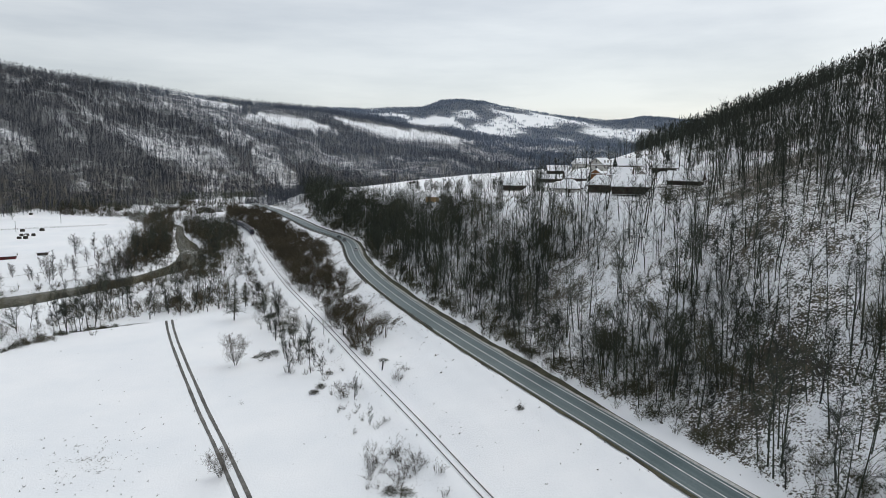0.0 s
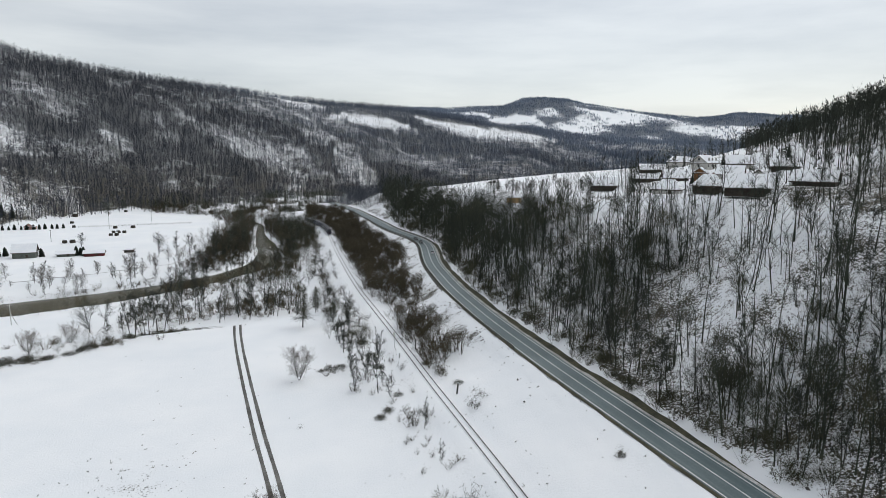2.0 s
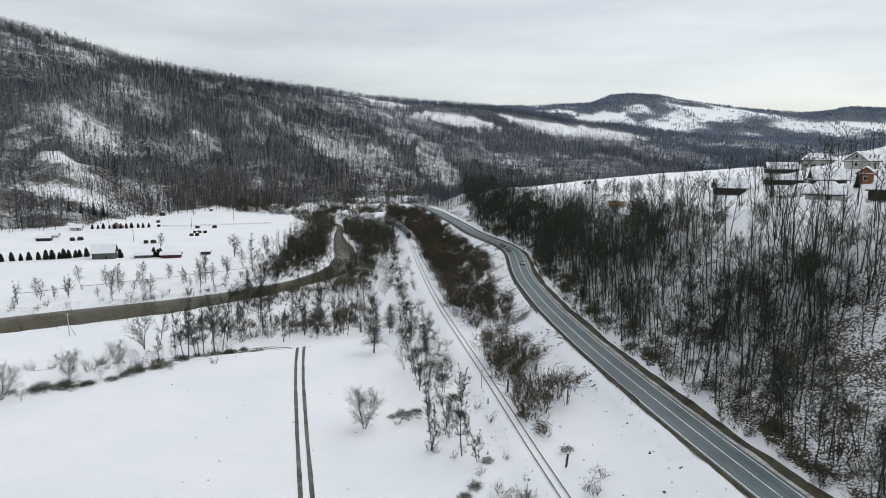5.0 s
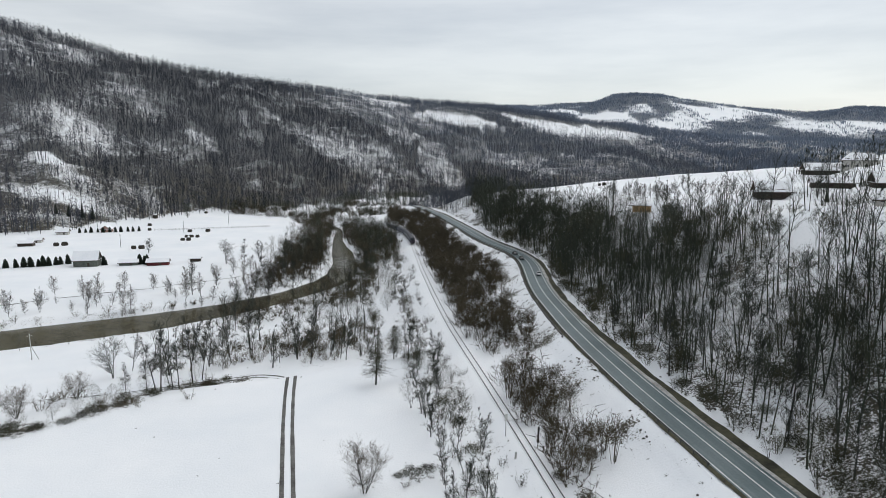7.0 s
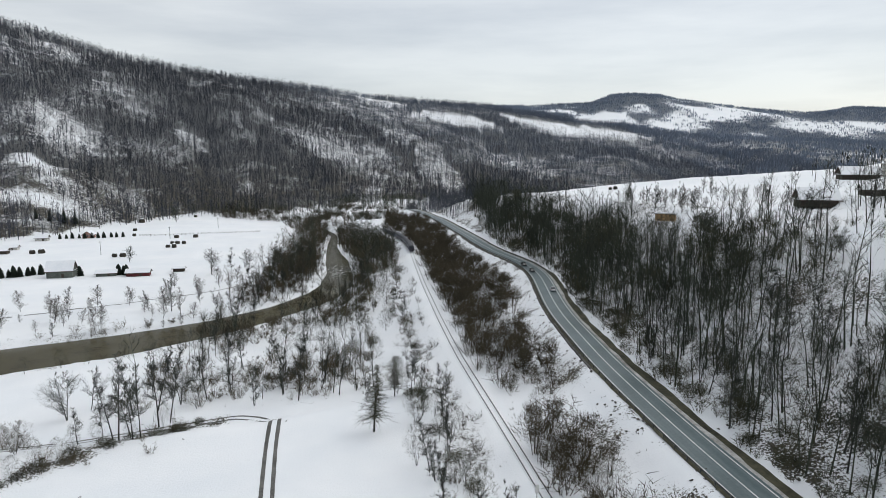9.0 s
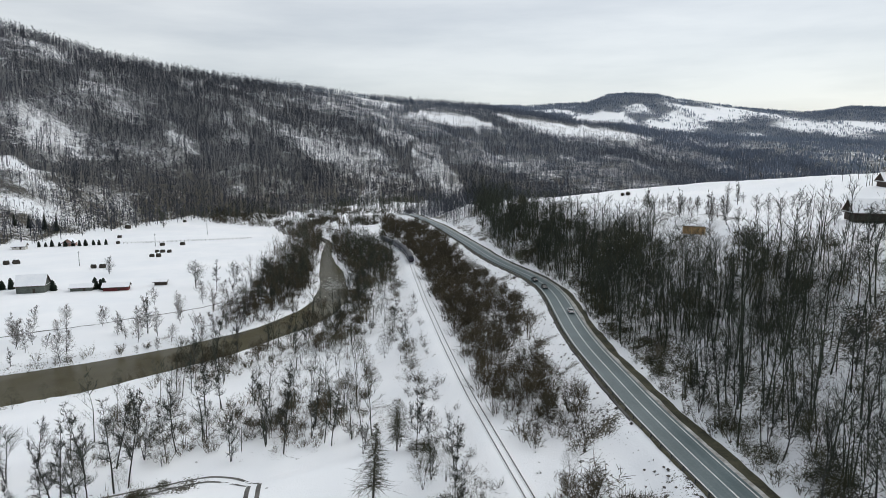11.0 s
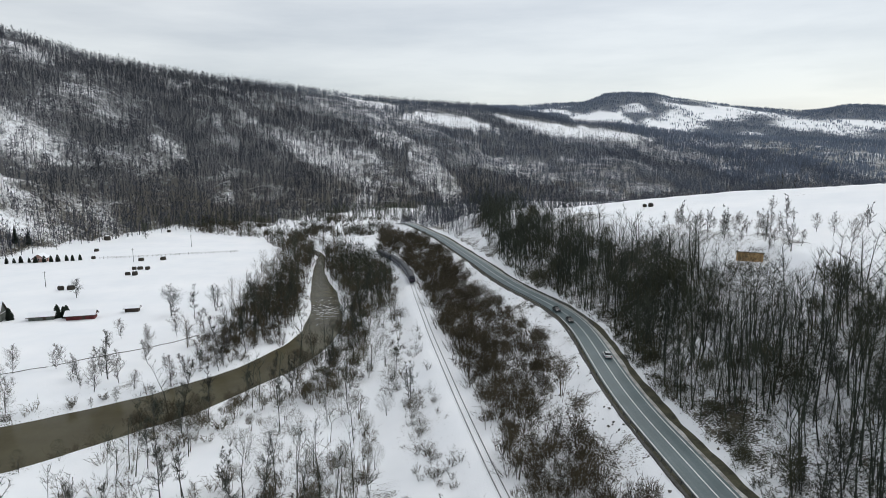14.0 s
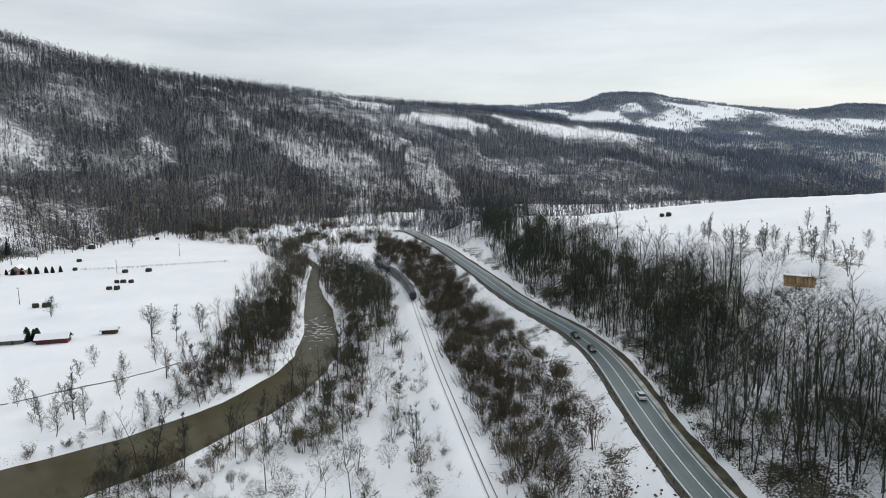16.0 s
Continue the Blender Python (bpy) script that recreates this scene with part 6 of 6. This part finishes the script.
def car(x, y, heading, paint, label):
    root = tagged(new("car"), label, "car")
    root.matrix_world = pose(x, y, float(road_z(y)) + 0.06, 0, 0, heading)
    body = prism(bmesh.new(), ((-2.1, 0.28), (2.1, 0.28), (2.16, 0.55), (2.05, 0.80), (1.05, 0.93), (-1.95, 0.96), (-2.14, 0.80), (-2.15, 0.45)), -0.86, 0.86)
    bmesh.ops.bevel(body, geom=body.edges[:], offset=0.06, segments=2, affect="EDGES")
    part("body", body, paint, root)
    cabin = bmesh.new()
    lo = [(-1.75, -0.80, 0.93), (1.05, -0.80, 0.91), (1.05, 0.80, 0.91), (-1.75, 0.80, 0.93)]
    hi = [(-1.15, -0.62, 1.40), (0.30, -0.62, 1.43), (0.30, 0.62, 1.43), (-1.15, 0.62, 1.40)]
    vs = [cabin.verts.new(p) for p in lo + hi]
    for q in ((0, 1, 5, 4), (1, 2, 6, 5), (2, 3, 7, 6), (3, 0, 4, 7), (4, 5, 6, 7)):
        cabin.faces.new([vs[i] for i in q])
    part("windows", cabin, GLASS, root, "dark car windows")
    roof = block(bmesh.new(), -1.22, 0.36, -0.66, 0.66, 1.39, 1.46)
    bmesh.ops.bevel(roof, geom=roof.edges[:], offset=0.03, segments=2, affect="EDGES")
    part("roof", roof, paint, root)
    for wx in (-1.3, 1.3):
        for wy in (-0.80, 0.80):
            bm = bmesh.new()
            bmesh.ops.create_cone(bm, cap_ends=True, segments=16, radius1=0.31, radius2=0.31, depth=0.2, matrix=Matrix.Rotation(math.pi / 2, 4, "X"))
            bmesh.ops.translate(bm, verts=bm.verts[:], vec=(wx, wy, 0.31))
            wheel = part("wheel", bm, RUBBER, root)
            bm = bmesh.new()
            bmesh.ops.create_cone(bm, cap_ends=True, segments=12, radius1=0.19, radius2=0.16, depth=0.23, matrix=Matrix.Rotation(math.pi / 2, 4, "X"))
            bmesh.ops.translate(bm, verts=bm.verts[:], vec=(wx, wy, 0.31))
            part("rim", bm, GALVANISED, wheel)
    for wy in (-0.62, 0.62):
        part("headlight", block(bmesh.new(), 2.06, 2.15, wy - 0.18, wy + 0.18, 0.60, 0.74), FRAMEW, root, "clear headlight")
        part("tail_light", block(bmesh.new(), -2.17, -2.08, wy - 0.17, wy + 0.17, 0.68, 0.84), RED_LAMP, root, "red tail light")
    part("number_plate", block(bmesh.new(), -2.19, -2.15, -0.26, 0.26, 0.45, 0.56), FRAMEW, root, "white plate")


for y, off, flip, paint, label in ((322, 1.65, 0, CARWHITE, "white car on the wet road"), (358, -1.6, 1, CARDARK, "black car on the wet road"), (372, -1.6, 1, CARDARK, "dark grey car behind the black one")):
    sl = float(road_x(y + 2) - road_x(y - 2)) / 4
    head = math.degrees(math.atan2(1, sl)) + 180 * flip
    car(float(road_x(y)) + off, y - off * sl, head, paint, label)

# ---- train on the railway
BLUE = material("dark_blue_train_paint", (0.016, 0.022, 0.045), (0.04, 0.055, 0.095), 1.0, 0.4, spec=0.5)
GREY_ROOF = material("grey_train_roof", (0.035, 0.038, 0.045), (0.085, 0.09, 0.10), 1.0, 0.6)
RED_END = material("dark_end_panel", (0.02, 0.02, 0.03), (0.05, 0.035, 0.05), 1.5, 0.5)


def rail_vehicle(y, length, name, label, paint, lead):
    root = tagged(new(name), label, "train", "vehicles of the train")
    sl = float(rail_x(y + length / 2) - rail_x(y - length / 2)) / length
    root.matrix_world = pose(float(rail_x(y)), y, float(rail_z(y)), 0, 0, math.degrees(math.atan2(1, sl)))
    L = length / 2
    b = prism(bmesh.new(), ((-1.42, 1.05), (1.42, 1.05), (1.46, 2.0), (1.42, 3.3), (-1.42, 3.3), (-1.46, 2.0)), -L + 0.4, L - 0.4)
    b.transform(Matrix.Rotation(-math.pi / 2, 4, "Z"))
    bmesh.ops.bevel(b, geom=b.edges[:], offset=0.08, segments=2, affect="EDGES")
    part("body", b, paint, root)
    r = prism(bmesh.new(), ((-1.44, 3.3), (1.44, 3.3), (1.15, 3.75), (0.5, 3.98), (-0.5, 3.98), (-1.15, 3.75)), -L + 0.4, L - 0.4)
    r.transform(Matrix.Rotation(-math.pi / 2, 4, "Z"))
    part("roof", r, GREY_ROOF, root, "grey curved roof")
    for bx in (-L * 0.62, L * 0.62):
        bg = part("bogie", block(bmesh.new(), bx - 1.6, bx + 1.6, -1.0, 1.0, 0.45, 1.0), RUBBER, root)
        for wx in (-1.1, 1.1):
            for wy in (-0.75, 0.75):
                bm = bmesh.new()
                bmesh.ops.create_cone(bm, cap_ends=True, segments=14, radius1=0.46, radius2=0.46, depth=0.13, matrix=Matrix.Rotation(math.pi / 2, 4, "X"))
                bmesh.ops.translate(bm, verts=bm.verts[:], vec=(bx + wx, wy, 0.48))
                part("wheel", bm, RAIL_STEEL, bg)
    n = int(length / 2.6)
    for k in range(n):
        wx = -L + 1.6 + k * (length - 3.2) / max(1, n - 1)
        for wy in (-1.46, 1.46):
            part("window", block(bmesh.new(), wx - 0.6, wx + 0.6, wy - 0.03, wy + 0.03, 2.15, 2.95), GLASS, root)
    if lead:
        part("end_panel", block(bmesh.new(), -L + 0.30, -L + 0.42, -1.3, 1.3, 1.1, 2.2), RED_END, root, "dark blue-black end panel")
        part("windscreen", block(bmesh.new(), -L + 0.32, -L + 0.42, -1.15, 1.15, 2.3, 3.05), GLASS, root, "dark windscreen")
        for wy in (-0.95, 0.95):
            part("buffer", block(bmesh.new(), -L + 0.02, -L + 0.4, wy - 0.2, wy + 0.2, 0.95, 1.3), RUBBER, root)


y0 = 458
for k, (ln, nm, lb) in enumerate(((18.0, "locomotive", "dark blue locomotive at the end of the train"), (24.5, "railway_carriage", "dark blue railway carriage with a grey roof"), (24.5, "railway_carriage", "dark blue railway carriage with a grey roof"), (24.5, "railway_carriage", "dark blue railway carriage with a grey roof"))):
    rail_vehicle(y0 + ln / 2, ln - 0.8, nm, lb, BLUE, k == 0)
    y0 += ln

# ---- shrubs that stand alone
for x, y, s in ((-1.6, 179, 0.6), (0.6, 180.5, 0.55), (2.8, 181, 0.4), (-0.4, 181.5, 0.5), (47.2, 112.5, 0.45), (48.0, 113.4, 0.4), (25.0, 104, 0.5), (17.5, 99, 0.55), (19, 97, 0.5), (15.5, 101, 0.45), (30.5, 112, 0.25), (-6.8, 148, 0.3), (12, 152, 0.55), (10, 149, 0.5), (13.5, 156, 0.6), (16, 146.5, 0.4), (17.2, 133, 0.45), (14.7, 137, 0.35)):
    k = int(abs(x * 3 + y)) % 5
    sh = tagged(new("shrub", soup("shrub", shrub_protos[k] * np.array((1.25, 1.25, 0.85)), THICKET)), "low brown leafless shrub in the snow", "shrub")
    sh.matrix_world = Matrix.LocRotScale((x, y, float(terrain(x, y))), Euler((0, 0, x)), (s, s, s))

# ---- rocks and tufts on the bank below the road, foam on the river
ROCK = material("dark_wet_rock", (0.035, 0.033, 0.031), (0.13, 0.12, 0.11), 1.5, 0.85, 0.03)


def stone(seed):
    r = np.random.default_rng(seed)
    c = np.array(((1, 0, 0), (-1, 0, 0), (0, 1, 0), (0, -1, 0), (0, 0, 0.7), (0, 0, -0.6))) * r.uniform(0.6, 1.3, (6, 1)) + r.normal(size=(6, 3)) * 0.15
    return np.array([(c[a], c[b], c[t]) for t in (4, 5) for a, b in ((0, 2), (2, 1), (1, 3), (3, 0))])


def rock_zone(x, y):
    s = (x - rail_x(y)) / np.maximum(road_x(y) - rail_x(y), 8)
    return (s > 0.4) * (s < 0.9) * sstep(130, 230, y) * (y < 600) * np.clip(0.3 + 1.2 * wav(x, y, 11, 15), 0, 1)


rng = np.random.default_rng(77)
stones = [stone(k) for k in range(6)]
spots = scatter(11000, 0, 58, 120, 600, rock_zone, rng)
tagged(new("rocks", soup("rocks", plant(stones, spots, rng, 0.12, 0.5), ROCK)), "dark rocks and clods sticking out of the snowy bank", "rocks", kind="stuff")
spots = scatter(1500, 52, 75, 20, 420, lambda x, y: (np.abs(x - road_x(y) - 8.6) < 1.3) * 0.8, rng)
tagged(new("rocks", soup("rocks", plant(stones, spots, rng, 0.15, 0.5), ROCK)), "dark stones and clods along the foot of the slope", "rocks", kind="stuff")
tuft = [shrub(200 + k, 0.5, 0.35, 9, 0.02) for k in range(4)]
spots = scatter(5000, -60, 60, 60, 260, lambda x, y: 0.9 * np.exp(-(((x + 34) / 13) ** 2 + ((y - 126) / 16) ** 2)) + 0.25 * (np.abs(x - road_x(y) + 8) < 3.5) + 0.02 + 0.5 * (np.abs(rail_x(y) - x - 6) < 4) * (wav(x, y, 12, 6) > -0.1) + 0.35 * (np.abs(x - rail_x(y) - 5) < 2.5), rng)
tagged(new("dry_grass", soup("dry_grass", plant(tuft, spots, rng, 0.5, 1.1), VERGE)), "tufts of dry brown grass in the snow", "grass", kind="stuff")
foam = []
for _ in range(130):
    y = rng.normal() * 9 + 447
    x = np.interp(y, [412, 440, 482], [-38, -39, -45]) + rng.normal() * 3.6
    L, w, a = rng.uniform(0.4, 1.6), rng.uniform(0.06, 0.2), rng.normal() * 0.5 + 0.4
    d, s = np.array((math.cos(a), math.sin(a), 0)) * L, np.array((-math.sin(a), math.cos(a), 0)) * w
    c = np.array((x, y, WATER + 0.05))
    foam += [(c - d, c - s, c + d), (c - d, c + d, c + s)]
tagged(new("foam", soup("foam", np.array(foam), SNOW)), "white water of the rapids in the river bend", "foam", kind="stuff")
rut([(-175, 338), (-150, 356), (-125, 371), (-108, 383), (-96, 392), (-84, 404)], 0.0, 0.5, "footpath", "dark muddy path on the far bank of the river")
